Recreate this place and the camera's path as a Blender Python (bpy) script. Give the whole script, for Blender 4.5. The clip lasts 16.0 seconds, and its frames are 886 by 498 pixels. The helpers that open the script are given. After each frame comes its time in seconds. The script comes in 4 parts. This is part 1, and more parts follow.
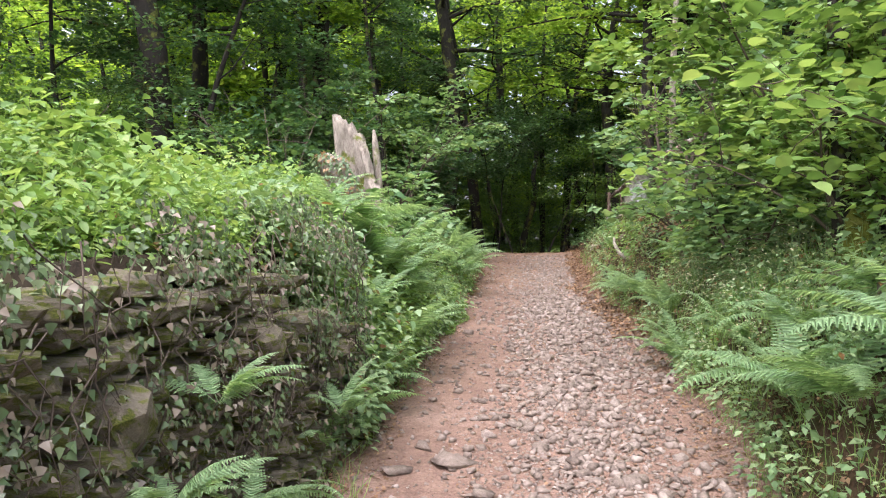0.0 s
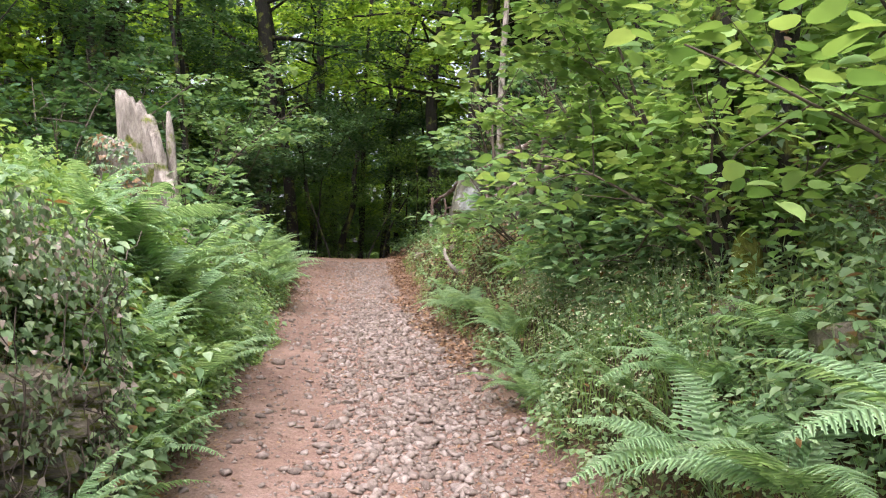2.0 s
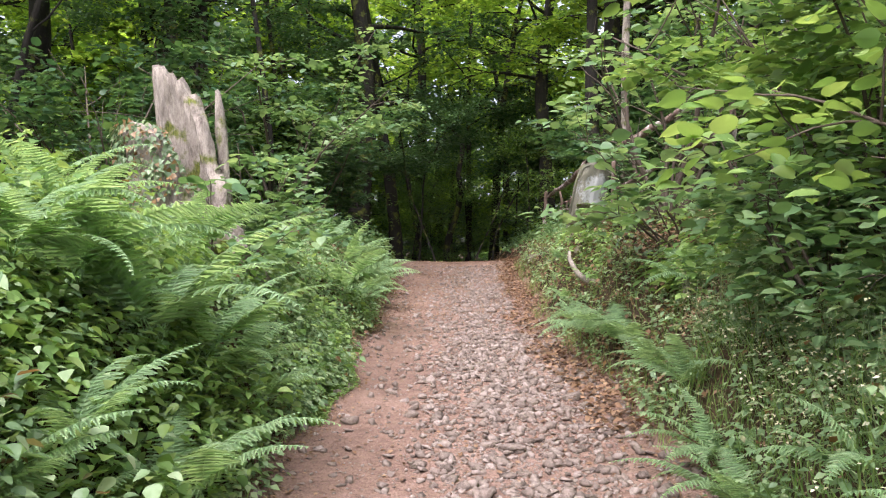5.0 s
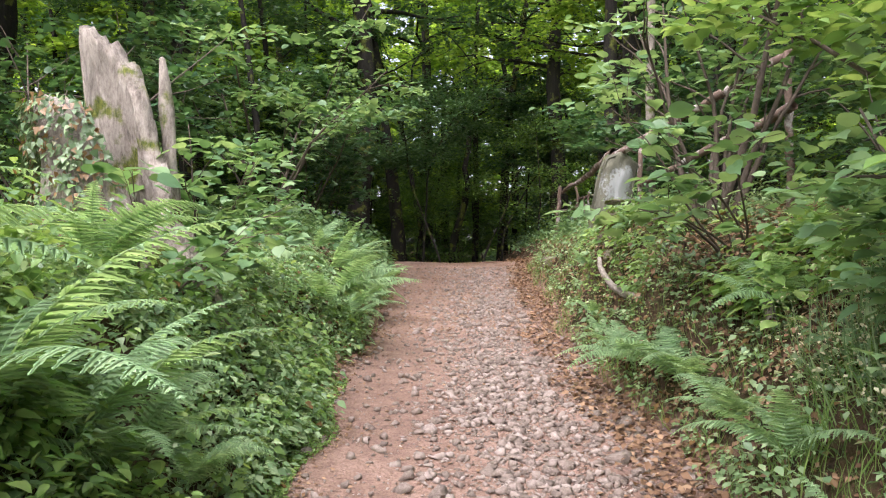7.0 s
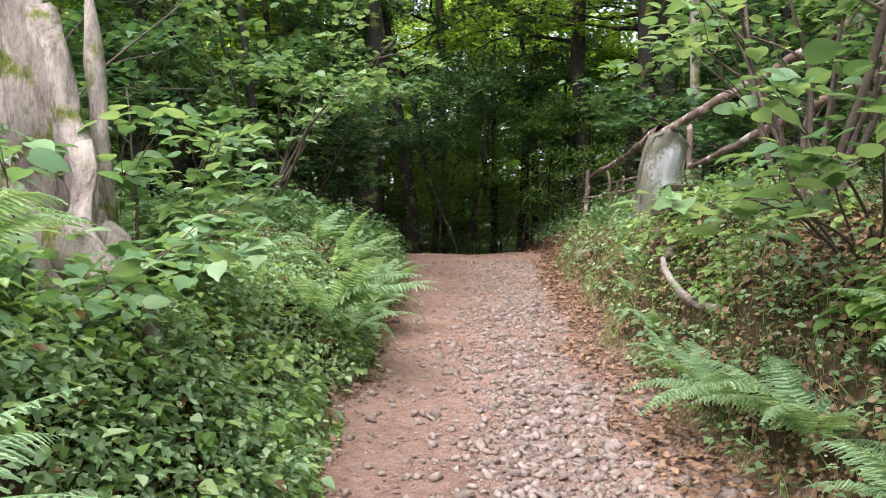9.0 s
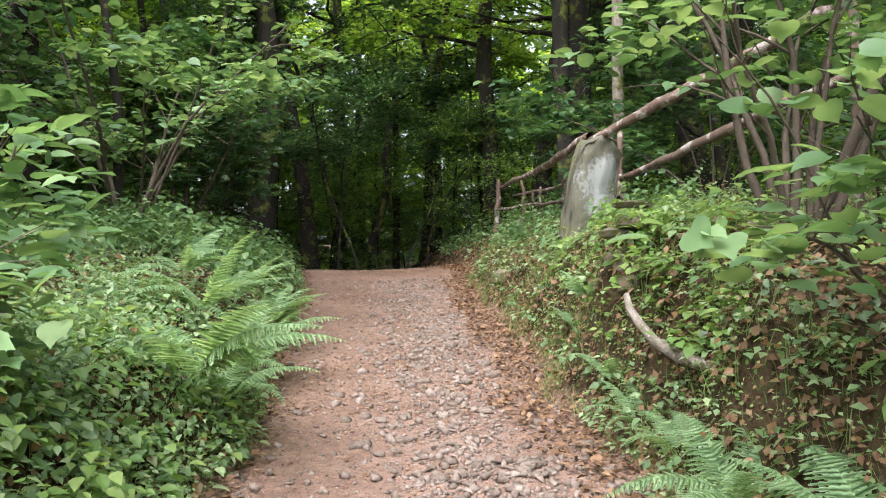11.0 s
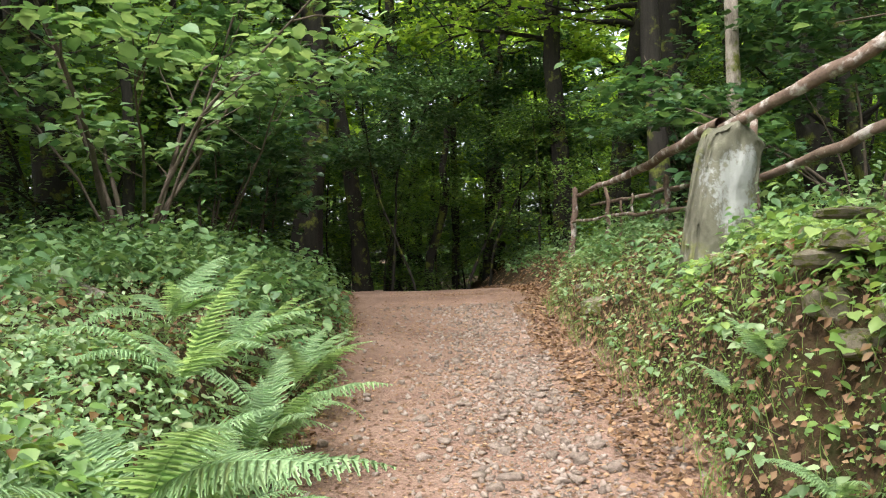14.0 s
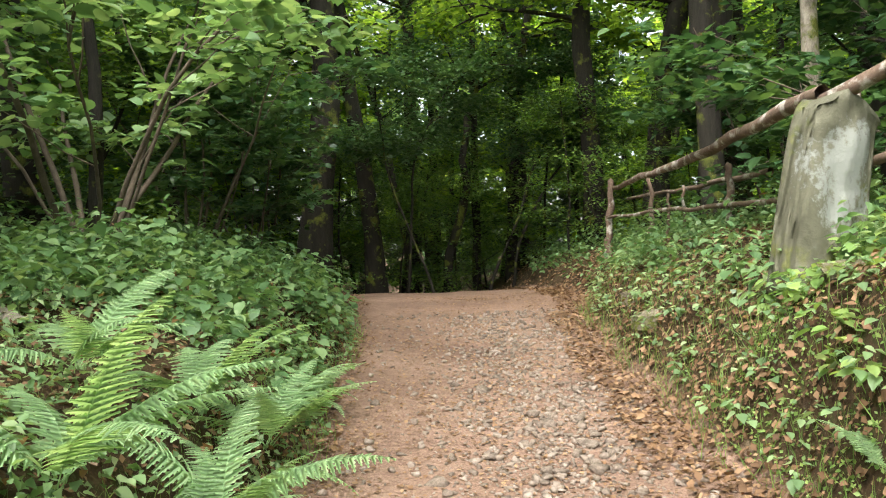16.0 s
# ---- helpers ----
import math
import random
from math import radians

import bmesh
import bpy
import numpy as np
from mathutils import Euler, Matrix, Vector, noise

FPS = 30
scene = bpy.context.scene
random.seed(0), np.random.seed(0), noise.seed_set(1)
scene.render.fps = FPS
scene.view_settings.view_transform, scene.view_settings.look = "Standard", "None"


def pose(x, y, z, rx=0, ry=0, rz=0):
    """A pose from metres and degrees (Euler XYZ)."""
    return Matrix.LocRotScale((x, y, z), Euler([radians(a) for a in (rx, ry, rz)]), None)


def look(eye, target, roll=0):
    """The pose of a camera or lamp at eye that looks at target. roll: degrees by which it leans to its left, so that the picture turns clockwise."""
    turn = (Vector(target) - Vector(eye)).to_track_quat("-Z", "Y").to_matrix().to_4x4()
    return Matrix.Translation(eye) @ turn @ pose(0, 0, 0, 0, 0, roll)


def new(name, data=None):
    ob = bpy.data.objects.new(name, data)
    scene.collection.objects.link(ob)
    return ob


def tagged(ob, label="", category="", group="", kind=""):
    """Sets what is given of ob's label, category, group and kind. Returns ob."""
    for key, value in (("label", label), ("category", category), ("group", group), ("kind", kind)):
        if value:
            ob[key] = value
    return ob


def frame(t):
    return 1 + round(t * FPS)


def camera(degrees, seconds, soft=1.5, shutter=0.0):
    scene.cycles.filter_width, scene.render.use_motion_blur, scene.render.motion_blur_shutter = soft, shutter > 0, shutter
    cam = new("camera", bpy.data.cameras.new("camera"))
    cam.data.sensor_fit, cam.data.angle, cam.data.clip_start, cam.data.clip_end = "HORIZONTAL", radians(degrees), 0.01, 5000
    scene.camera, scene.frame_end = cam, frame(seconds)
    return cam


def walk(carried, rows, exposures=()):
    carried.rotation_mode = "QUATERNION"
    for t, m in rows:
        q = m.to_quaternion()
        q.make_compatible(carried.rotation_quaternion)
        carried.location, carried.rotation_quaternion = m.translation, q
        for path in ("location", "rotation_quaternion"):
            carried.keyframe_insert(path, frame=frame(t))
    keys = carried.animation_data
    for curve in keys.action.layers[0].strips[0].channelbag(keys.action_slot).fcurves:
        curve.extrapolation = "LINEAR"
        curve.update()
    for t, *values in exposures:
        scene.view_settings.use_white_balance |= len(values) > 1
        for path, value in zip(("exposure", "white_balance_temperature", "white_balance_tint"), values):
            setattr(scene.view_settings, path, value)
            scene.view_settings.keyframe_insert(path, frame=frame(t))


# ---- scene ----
cam = camera(59.8, 16.0, soft=1.15)
METRES, EYE, TILT, LEAN, TURN = 11.2, 1.53, 0.0, 0.0, 0.0
ROWS = [
    (0.0, 0.0, 0.0, 0.0, 0.0, 0.0, -0.0),
    (0.5, -0.0022, 0.0252, 0.009, -4.53, -0.42, -0.44),
    (1.0, 0.0037, 0.0564, 0.0093, -8.1, 0.02, -1.34),
    (1.5, 0.0073, 0.086, 0.0088, -10.85, 0.07, -1.51),
    (2.0, 0.005, 0.1217, 0.0105, -13.64, 0.25, -1.41),
    (2.5, 0.0057, 0.1514, 0.0097, -14.2, 0.24, -1.1),
    (3.0, 0.0142, 0.1842, 0.0129, -13.44, -0.0, -0.51),
    (3.5, 0.0208, 0.2172, 0.0126, -13.14, -0.08, -0.36),
    (4.0, 0.0259, 0.247, 0.0148, -13.03, 0.53, -0.17),
    (4.5, 0.0339, 0.2761, 0.0186, -7.06, 0.48, 0.1),
    (5.0, 0.0368, 0.3118, 0.0185, -5.51, -0.02, -0.03),
    (7.5, 0.0543, 0.4735, 0.0281, -4.64, -0.48, 0.13),
    (8.0, 0.0563, 0.5069, 0.0296, -2.66, -0.94, 0.07),
    (8.5, 0.0541, 0.5402, 0.033, -2.61, -1.17, 0.43),
    (9.0, 0.0566, 0.5717, 0.0342, -3.96, -1.31, 0.43),
    (9.5, 0.0628, 0.6019, 0.0381, -6.08, -1.12, 0.04),
    (10.0, 0.0603, 0.6348, 0.0417, -10.69, -0.92, -0.23),
    (12.5, 0.0631, 0.7775, 0.0501, -11.53, -0.74, 1.1),
    (13.0, 0.0643, 0.8109, 0.0505, -10.27, -0.67, 0.95),
    (13.5, 0.0663, 0.8365, 0.0531, -9.87, -0.26, 1.23),
    (14.0, 0.0766, 0.8676, 0.0554, -7.38, 0.13, 1.32),
    (14.5, 0.0819, 0.894, 0.0541, -4.99, -0.18, 1.22),
    (15.0, 0.0832, 0.9275, 0.0583, -5.2, -0.44, 1.22),
    (15.5, 0.0845, 0.9559, 0.0573, -6.06, -0.67, 1.25),
    (16.0, 0.0899, 0.986, 0.0625, -5.96, -0.27, 1.42),
]
walk(cam, [(t, pose(0, 0, EYE, TILT, LEAN, TURN) @ pose(METRES * x, METRES * y, METRES * z, 90 + pitch, roll, yaw)) for t, x, y, z, yaw, pitch, roll in ROWS], exposures=((0.0, 1.62, 6150, 24), (5.0, 1.62, 6150, 26), (7.5, 1.64, 6150, 24), (9.5, 1.68, 6100, 22), (13.0, 1.7, 6350, 15), (14.0, 1.74, 6450, 14), (16.0, 1.84, 6700, 9)))

# ---- world, sun, exposure ----
world = bpy.data.worlds.new("world")
scene.world = world
world.use_nodes = True
wn, wl = world.node_tree.nodes, world.node_tree.links
wn.clear()
sky = wn.new("ShaderNodeTexSky")
sky.sky_type, sky.sun_disc = "NISHITA", False
sky.sun_elevation, sky.sun_rotation = radians(60), radians(210)
sky.air_density, sky.dust_density = 1.0, 4.0
pale = wn.new("ShaderNodeHueSaturation")
pale.inputs["Saturation"].default_value = 0.42
back = wn.new("ShaderNodeBackground")
back.inputs["Strength"].default_value = 0.15
wout = wn.new("ShaderNodeOutputWorld")
wl.new(sky.outputs[0], pale.inputs["Color"])
wl.new(pale.outputs[0], back.inputs["Color"])
wl.new(back.outputs[0], wout.inputs["Surface"])
sun_data = bpy.data.lights.new("sun", "SUN")
sun_data.energy, sun_data.angle, sun_data.color = 2.0, radians(70), (1.0, 0.96, 0.9)
sun = new("sun", sun_data)
sun.matrix_world = look((-4.8, -8.3, 16.6), (0, 0, 0))


# ---- materials ----
def material(name):
    m = bpy.data.materials.new(name)
    m.use_nodes = True
    m.node_tree.nodes.clear()
    return m, m.node_tree.nodes, m.node_tree.links


def node(nodes, kind, **values):
    n = nodes.new(kind)
    for key, value in values.items():
        n.inputs[key].default_value = value
    return n


def ramp(nodes, stops):
    r = nodes.new("ShaderNodeValToRGB")
    els = r.color_ramp.elements
    while len(els) < len(stops):
        els.new(0.5)
    for el, (at, col) in zip(els, stops):
        el.position, el.color = at, (*col, 1)
    return r


def leaf_material(name, dark, mid, light, brown=0.0, through_light=0.42, rough=0.4, dead=((0.16, 0.09, 0.03), (0.22, 0.14, 0.06))):
    """Leaves: each one its own tone, thin enough to let light through."""
    m, n, l = material(name)
    geo = n.new("ShaderNodeNewGeometry")
    info = n.new("ShaderNodeObjectInfo")
    mix = n.new("ShaderNodeMath")
    mix.operation = "MULTIPLY_ADD"
    mix.inputs[1].default_value = 0.86
    l.new(geo.outputs["Random Per Island"], mix.inputs[0])
    small = n.new("ShaderNodeMath")
    small.operation = "MULTIPLY"
    small.inputs[1].default_value = 0.14
    l.new(info.outputs["Random"], small.inputs[0])
    l.new(small.outputs[0], mix.inputs[2])
    stops = [(0.0, dark), (0.5, mid), (0.93 - brown, light)]
    if brown:
        stops += [(0.95 - brown, dead[0]), (1.0, dead[1])]
    r = ramp(n, stops)
    l.new(mix.outputs[0], r.inputs[0])
    tc = n.new("ShaderNodeTexCoord")
    noi = node(n, "ShaderNodeTexNoise", Scale=9.0, Detail=3.0)
    l.new(tc.outputs["Object"], noi.inputs["Vector"])
    hs = n.new("ShaderNodeHueSaturation")
    mr = n.new("ShaderNodeMapRange")
    mr.inputs["To Min"].default_value, mr.inputs["To Max"].default_value = 0.7, 1.3
    l.new(noi.outputs[0], mr.inputs[0])
    l.new(mr.outputs[0], hs.inputs["Value"])
    l.new(r.outputs[0], hs.inputs["Color"])
    p = node(n, "ShaderNodeBsdfPrincipled", Roughness=rough)
    p.inputs["Specular IOR Level"].default_value = 0.43
    l.new(hs.outputs[0], p.inputs["Base Color"])
    tr = n.new("ShaderNodeBsdfTranslucent")
    warm = n.new("ShaderNodeMix")
    warm.data_type, warm.blend_type = "RGBA", "MULTIPLY"
    warm.inputs["Factor"].default_value = 1.0
    warm.inputs[7].default_value = (1.4, 1.3, 0.75, 1)
    l.new(hs.outputs[0], warm.inputs[6])
    l.new(warm.outputs[2], tr.inputs["Color"])
    mx = n.new("ShaderNodeMixShader")
    mx.inputs[0].default_value = through_light
    l.new(p.outputs[0], mx.inputs[1])
    l.new(tr.outputs[0], mx.inputs[2])
    out = n.new("ShaderNodeOutputMaterial")
    l.new(mx.outputs[0], out.inputs["Surface"])
    return m


def rough_material(name, stops, scale, bump=0.4, rough=0.9, fine=6.0, moss=0.0, stretch=(1, 1, 1), own=0.0, patch=None, spot=None):
    """Stone, bark, soil: two scales of tone, relief, and moss in patches."""
    m, n, l = material(name)
    tc = n.new("ShaderNodeTexCoord")
    mp = n.new("ShaderNodeMapping")
    mp.inputs["Scale"].default_value = stretch
    info = n.new("ShaderNodeObjectInfo")
    addv = n.new("ShaderNodeVectorMath")
    sc = n.new("ShaderNodeMath")
    sc.operation = "MULTIPLY"
    sc.inputs[1].default_value = 40
    l.new(info.outputs["Random"], sc.inputs[0])
    l.new(tc.outputs["Object"], addv.inputs[0])
    l.new(sc.outputs[0], addv.inputs[1])
    l.new(addv.outputs[0], mp.inputs["Vector"])
    a = node(n, "ShaderNodeTexNoise", Scale=scale, Detail=6.0, Roughness=0.65)
    b = node(n, "ShaderNodeTexNoise", Scale=scale * fine, Detail=5.0, Roughness=0.7)
    for t in (a, b):
        l.new(mp.outputs[0], t.inputs["Vector"])
    mixf = n.new("ShaderNodeMix")
    mixf.inputs[0].default_value = 0.4
    l.new(a.outputs[0], mixf.inputs[2])
    l.new(b.outputs[0], mixf.inputs[3])
    geo = n.new("ShaderNodeNewGeometry")
    sh = n.new("ShaderNodeMath")
    sh.operation = "MULTIPLY_ADD"
    sh.inputs[1].default_value = own
    l.new(geo.outputs["Random Per Island"], sh.inputs[0])
    l.new(mixf.outputs[0], sh.inputs[2])
    sh2 = n.new("ShaderNodeMath")
    sh2.operation = "SUBTRACT"
    sh2.inputs[1].default_value = own / 2
    l.new(sh.outputs[0], sh2.inputs[0])
    r = ramp(n, stops)
    l.new(sh2.outputs[0], r.inputs[0])
    colour = r.outputs[0]
    for amount, tone, tone_light in ((moss, (0.05, 0.075, 0.015), (0.16, 0.17, 0.03)), patch or (0, None, None)):
        if amount:
            c = node(n, "ShaderNodeTexNoise", Scale=scale * 0.8, Detail=7.0, Roughness=0.6)
            l.new(addv.outputs[0], c.inputs["Vector"])
            edge = n.new("ShaderNodeMapRange")
            edge.inputs["From Min"].default_value, edge.inputs["From Max"].default_value = 0.62 - amount * 0.3, 0.7 - amount * 0.3
            l.new(c.outputs[0], edge.inputs[0])
            tone_ramp = ramp(n, [(0.35, tone), (0.65, tone_light)])
            l.new(b.outputs[0], tone_ramp.inputs[0])
            mc = n.new("ShaderNodeMix")
            mc.data_type = "RGBA"
            l.new(edge.outputs[0], mc.inputs[0])
            l.new(colour, mc.inputs[6])
            l.new(tone_ramp.outputs[0], mc.inputs[7])
            colour = mc.outputs[2]
    if spot:
        # one pale lichen stain with a ragged outline
        at, wide, tone = spot
        gap = n.new("ShaderNodeVectorMath")
        gap.operation = "SUBTRACT"
        gap.inputs[1].default_value = at
        l.new(tc.outputs["Object"], gap.inputs[0])
        squash = n.new("ShaderNodeVectorMath")
        squash.operation = "MULTIPLY"
        squash.inputs[1].default_value = wide
        l.new(gap.outputs[0], squash.inputs[0])
        far_off = n.new("ShaderNodeVectorMath")
        far_off.operation = "LENGTH"
        l.new(squash.outputs[0], far_off.inputs[0])
        ragged = n.new("ShaderNodeMath")
        ragged.operation = "MULTIPLY_ADD"
        ragged.inputs[1].default_value = 4.0
        l.new(mixf.outputs[0], ragged.inputs[0])
        l.new(far_off.outputs["Value"], ragged.inputs[2])
        rim = n.new("ShaderNodeMapRange")
        rim.inputs["From Min"].default_value, rim.inputs["From Max"].default_value = 2.5, 2.75
        rim.inputs["To Min"].default_value, rim.inputs["To Max"].default_value = 0.9, 0.0
        l.new(ragged.outputs[0], rim.inputs[0])
        ms = n.new("ShaderNodeMix")
        ms.data_type = "RGBA"
        l.new(rim.outputs[0], ms.inputs[0])
        l.new(colour, ms.inputs[6])
        ms.inputs[7].default_value = (*tone, 1)
        colour = ms.outputs[2]
    p = node(n, "ShaderNodeBsdfPrincipled", Roughness=rough)
    p.inputs["Specular IOR Level"].default_value = 0.25
    l.new(colour, p.inputs["Base Color"])
    bp = node(n, "ShaderNodeBump", Strength=bump, Distance=0.03)
    l.new(mixf.outputs[0], bp.inputs["Height"])
    l.new(bp.outputs[0], p.inputs["Normal"])
    out = n.new("ShaderNodeOutputMaterial")
    l.new(p.outputs[0], out.inputs["Surface"])
    return m


def ground_material():
    """Trodden reddish earth on the path, leaf litter and dark soil off it."""
    m, n, l = material("ground_earth")
    tc = n.new("ShaderNodeTexCoord")
    big = node(n, "ShaderNodeTexNoise", Scale=0.9, Detail=5.0)
    mid = node(n, "ShaderNodeTexNoise", Scale=9.0, Detail=6.0, Roughness=0.7)
    fine = node(n, "ShaderNodeTexNoise", Scale=70.0, Detail=4.0, Roughness=0.7)
    grit = node(n, "ShaderNodeTexVoronoi", Scale=34.0)
    for t in (big, mid, fine, grit):
        l.new(tc.outputs["Object"], t.inputs["Vector"])
    earth = ramp(n, [(0.3, (0.125, 0.083, 0.064)), (0.5, (0.225, 0.15, 0.113)), (0.7, (0.32, 0.23, 0.183))])
    mixf = n.new("ShaderNodeMix")
    mixf.inputs[0].default_value = 0.5
    l.new(big.outputs[0], mixf.inputs[2])
    l.new(mid.outputs[0], mixf.inputs[3])
    l.new(mixf.outputs[0], earth.inputs[0])
    speck = ramp(n, [(0.3, (0.55, 0.5, 0.47)), (0.5, (1, 1, 1)), (0.75, (1.35, 1.3, 1.25))])
    l.new(fine.outputs[0], speck.inputs[0])
    mul = n.new("ShaderNodeMix")
    mul.data_type, mul.blend_type = "RGBA", "MULTIPLY"
    mul.inputs[0].default_value = 0.8
    l.new(earth.outputs[0], mul.inputs[6])
    l.new(speck.outputs[0], mul.inputs[7])
    litter = ramp(n, [(0.3, (0.02, 0.016, 0.01)), (0.5, (0.07, 0.045, 0.025)), (0.62, (0.05, 0.055, 0.02)), (0.75, (0.15, 0.095, 0.055))])
    l.new(mid.outputs[0], litter.inputs[0])
    at = n.new("ShaderNodeAttribute")
    at.attribute_name = "trodden"
    jag = n.new("ShaderNodeMath")
    jag.operation = "MULTIPLY_ADD"
    jag.inputs[1].default_value, jag.inputs[2].default_value = 0.9, -0.45
    l.new(mid.outputs[0], jag.inputs[0])
    add = n.new("ShaderNodeMath")
    l.new(at.outputs["Fac"], add.inputs[0])
    l.new(jag.outputs[0], add.inputs[1])
    edge = n.new("ShaderNodeMapRange")
    edge.inputs["From Min"].default_value, edge.inputs["From Max"].default_value = 0.35, 0.65
    l.new(add.outputs[0], edge.inputs[0])
    mc = n.new("ShaderNodeMix")
    mc.data_type = "RGBA"
    l.new(edge.outputs[0], mc.inputs[0])
    l.new(litter.outputs[0], mc.inputs[6])
    l.new(mul.outputs[2], mc.inputs[7])
    p = node(n, "ShaderNodeBsdfPrincipled", Roughness=0.95)
    p.inputs["Specular IOR Level"].default_value = 0.15
    l.new(mc.outputs[2], p.inputs["Base Color"])
    h = n.new("ShaderNodeMath")
    l.new(fine.outputs[0], h.inputs[0])
    l.new(grit.outputs[0], h.inputs[1])
    b1 = node(n, "ShaderNodeBump", Strength=0.7, Distance=0.02)
    l.new(h.outputs[0], b1.inputs["Height"])
    l.new(b1.outputs[0], p.inputs["Normal"])
    out = n.new("ShaderNodeOutputMaterial")
    l.new(p.outputs[0], out.inputs["Surface"])
    return m


EARTH = ground_material()
# yellow-green of herbs and moss; on hazels the sunlit look is in this colour
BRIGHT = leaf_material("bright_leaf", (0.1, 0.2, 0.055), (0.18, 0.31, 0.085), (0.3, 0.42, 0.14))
HAZEL = leaf_material("hazel_leaf", (0.08, 0.165, 0.07), (0.14, 0.26, 0.11), (0.24, 0.36, 0.17))
# dark woodland green, which also puts shade into the colour of far hazels
SHADED_WOOD_LEAF = leaf_material("shaded_woodland_leaf", (0.029, 0.08, 0.037), (0.052, 0.12, 0.047), (0.095, 0.175, 0.06))
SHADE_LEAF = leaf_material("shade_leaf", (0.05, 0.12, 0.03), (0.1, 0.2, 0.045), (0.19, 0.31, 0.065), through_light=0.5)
CANOPY = leaf_material("canopy_leaf", (0.1, 0.2, 0.04), (0.19, 0.33, 0.055), (0.34, 0.48, 0.08), through_light=0.72)
FERN = leaf_material("fern_green", (0.2, 0.34, 0.16), (0.28, 0.45, 0.23), (0.38, 0.55, 0.3), through_light=0.45)
HERB = leaf_material("herb_leaf", (0.11, 0.2, 0.09), (0.2, 0.32, 0.15), (0.33, 0.44, 0.24), brown=0.06)
IVY = leaf_material("ivy_leaf", (0.06, 0.11, 0.045), (0.11, 0.18, 0.075), (0.22, 0.3, 0.15), brown=0.16, through_light=0.15, rough=0.35)
WALL_IVY = leaf_material("wall_ivy_leaf", (0.05, 0.085, 0.035), (0.1, 0.155, 0.065), (0.2, 0.26, 0.13), brown=0.18, through_light=0.1, rough=0.4, dead=((0.16, 0.13, 0.09), (0.3, 0.26, 0.2)))
LITTER = leaf_material("dead_leaf", (0.09, 0.05, 0.025), (0.2, 0.115, 0.06), (0.33, 0.22, 0.13), through_light=0.1, rough=0.8)
FLOWER = leaf_material("faded_flower", (0.35, 0.33, 0.2), (0.5, 0.48, 0.32), (0.6, 0.58, 0.42), through_light=0.3, rough=0.8)
BARK = rough_material("dark_bark", [(0.3, (0.011, 0.01, 0.008)), (0.6, (0.03, 0.027, 0.021)), (0.8, (0.06, 0.052, 0.04))], 5.0, 0.9, stretch=(3, 3, 0.5), moss=0.25)
TWIG = rough_material("brown_twig", [(0.3, (0.05, 0.04, 0.03)), (0.7, (0.15, 0.12, 0.09))], 14.0, 0.4)
DEADWOOD = rough_material("weathered_wood", [(0.34, (0.09, 0.075, 0.06)), (0.5, (0.26, 0.23, 0.185)), (0.7, (0.44, 0.4, 0.34))], 5.0, 1.0, stretch=(2.5, 2.5, 0.8), moss=0.2)
RAIL = rough_material("peeling_rail", [(0.3, (0.07, 0.05, 0.038)), (0.55, (0.17, 0.12, 0.09)), (0.75, (0.28, 0.21, 0.165))], 7.0, 0.6, patch=(0.3, (0.32, 0.29, 0.25), (0.48, 0.45, 0.41)))
WALLSTONE = rough_material("wall_stone", [(0.3, (0.075, 0.065, 0.048)), (0.55, (0.21, 0.185, 0.135)), (0.75, (0.4, 0.36, 0.28))], 6.0, 0.9, moss=0.45)
GRIT = rough_material("path_stone", [(0.26, (0.1, 0.08, 0.064)), (0.5, (0.22, 0.178, 0.145)), (0.8, (0.37, 0.32, 0.275))], 9.0, 0.5, own=0.3)
PILLAR = rough_material("standing_stone", [(0.3, (0.06, 0.06, 0.04)), (0.55, (0.13, 0.13, 0.092)), (0.75, (0.24, 0.24, 0.19))], 2.6, 1.0, moss=0.15, spot=((0.06, -0.2, 0.74), (3.4, 2.0, 2.0), (0.26, 0.28, 0.26)))
SOIL = rough_material("dark_soil", [(0.3, (0.015, 0.012, 0.008)), (0.7, (0.07, 0.05, 0.032))], 8.0, 0.9)

# ---- plan ----
rng = np.random.default_rng(11)
EDGE_Y = (-30, 0, 4, 6.7, 8.8, 11.5, 13.5, 16, 18, 20, 23, 60)
EDGE_L = (-1.6, -0.8, -0.54, -0.33, 0.02, 0.29, 0.48, 0.68, 0.83, 0.92, 0.8, 0.8)
RIGHT_Y = (-30, 0, 4, 6.3, 8.8, 11.5, 13.3, 14.8, 17, 19, 20.3, 22, 60)
EDGE_R = (0.8, 1.35, 1.71, 2.02, 2.36, 2.51, 2.68, 2.97, 3.2, 3.48, 3.75, 4.2, 5.0)


def left_edge(y):
    return np.interp(y, EDGE_Y, EDGE_L) + 0.06 * np.sin(y * 2.1) + 0.04 * np.sin(y * 5.3)


def right_edge(y):
    return np.interp(y, RIGHT_Y, EDGE_R) + 0.06 * np.sin(y * 2.7 + 1) + 0.04 * np.sin(y * 6.1)


def wall_off(y):
    return np.interp(y, (-2, 2.8, 4.75), (0.55, 0.5, 0.2))


def ease(a):
    a = np.clip(a, 0, 1)
    return a * a * (3 - 2 * a)


def lumps(x, y):
    return (np.sin(x * 2.3 + 1.3 * np.sin(y * 1.7)) * np.sin(y * 2.1 + 1.1 * np.sin(x * 1.9 + 2)) * 0.5
            + np.sin(x * 6.1 + y * 2.2 + np.sin(y * 4.1)) * np.sin(y * 5.3 - x * 1.3) * 0.25
            + np.sin(x * 13 + y * 4) * np.sin(y * 12.1 - x * 5 + 1) * 0.12)


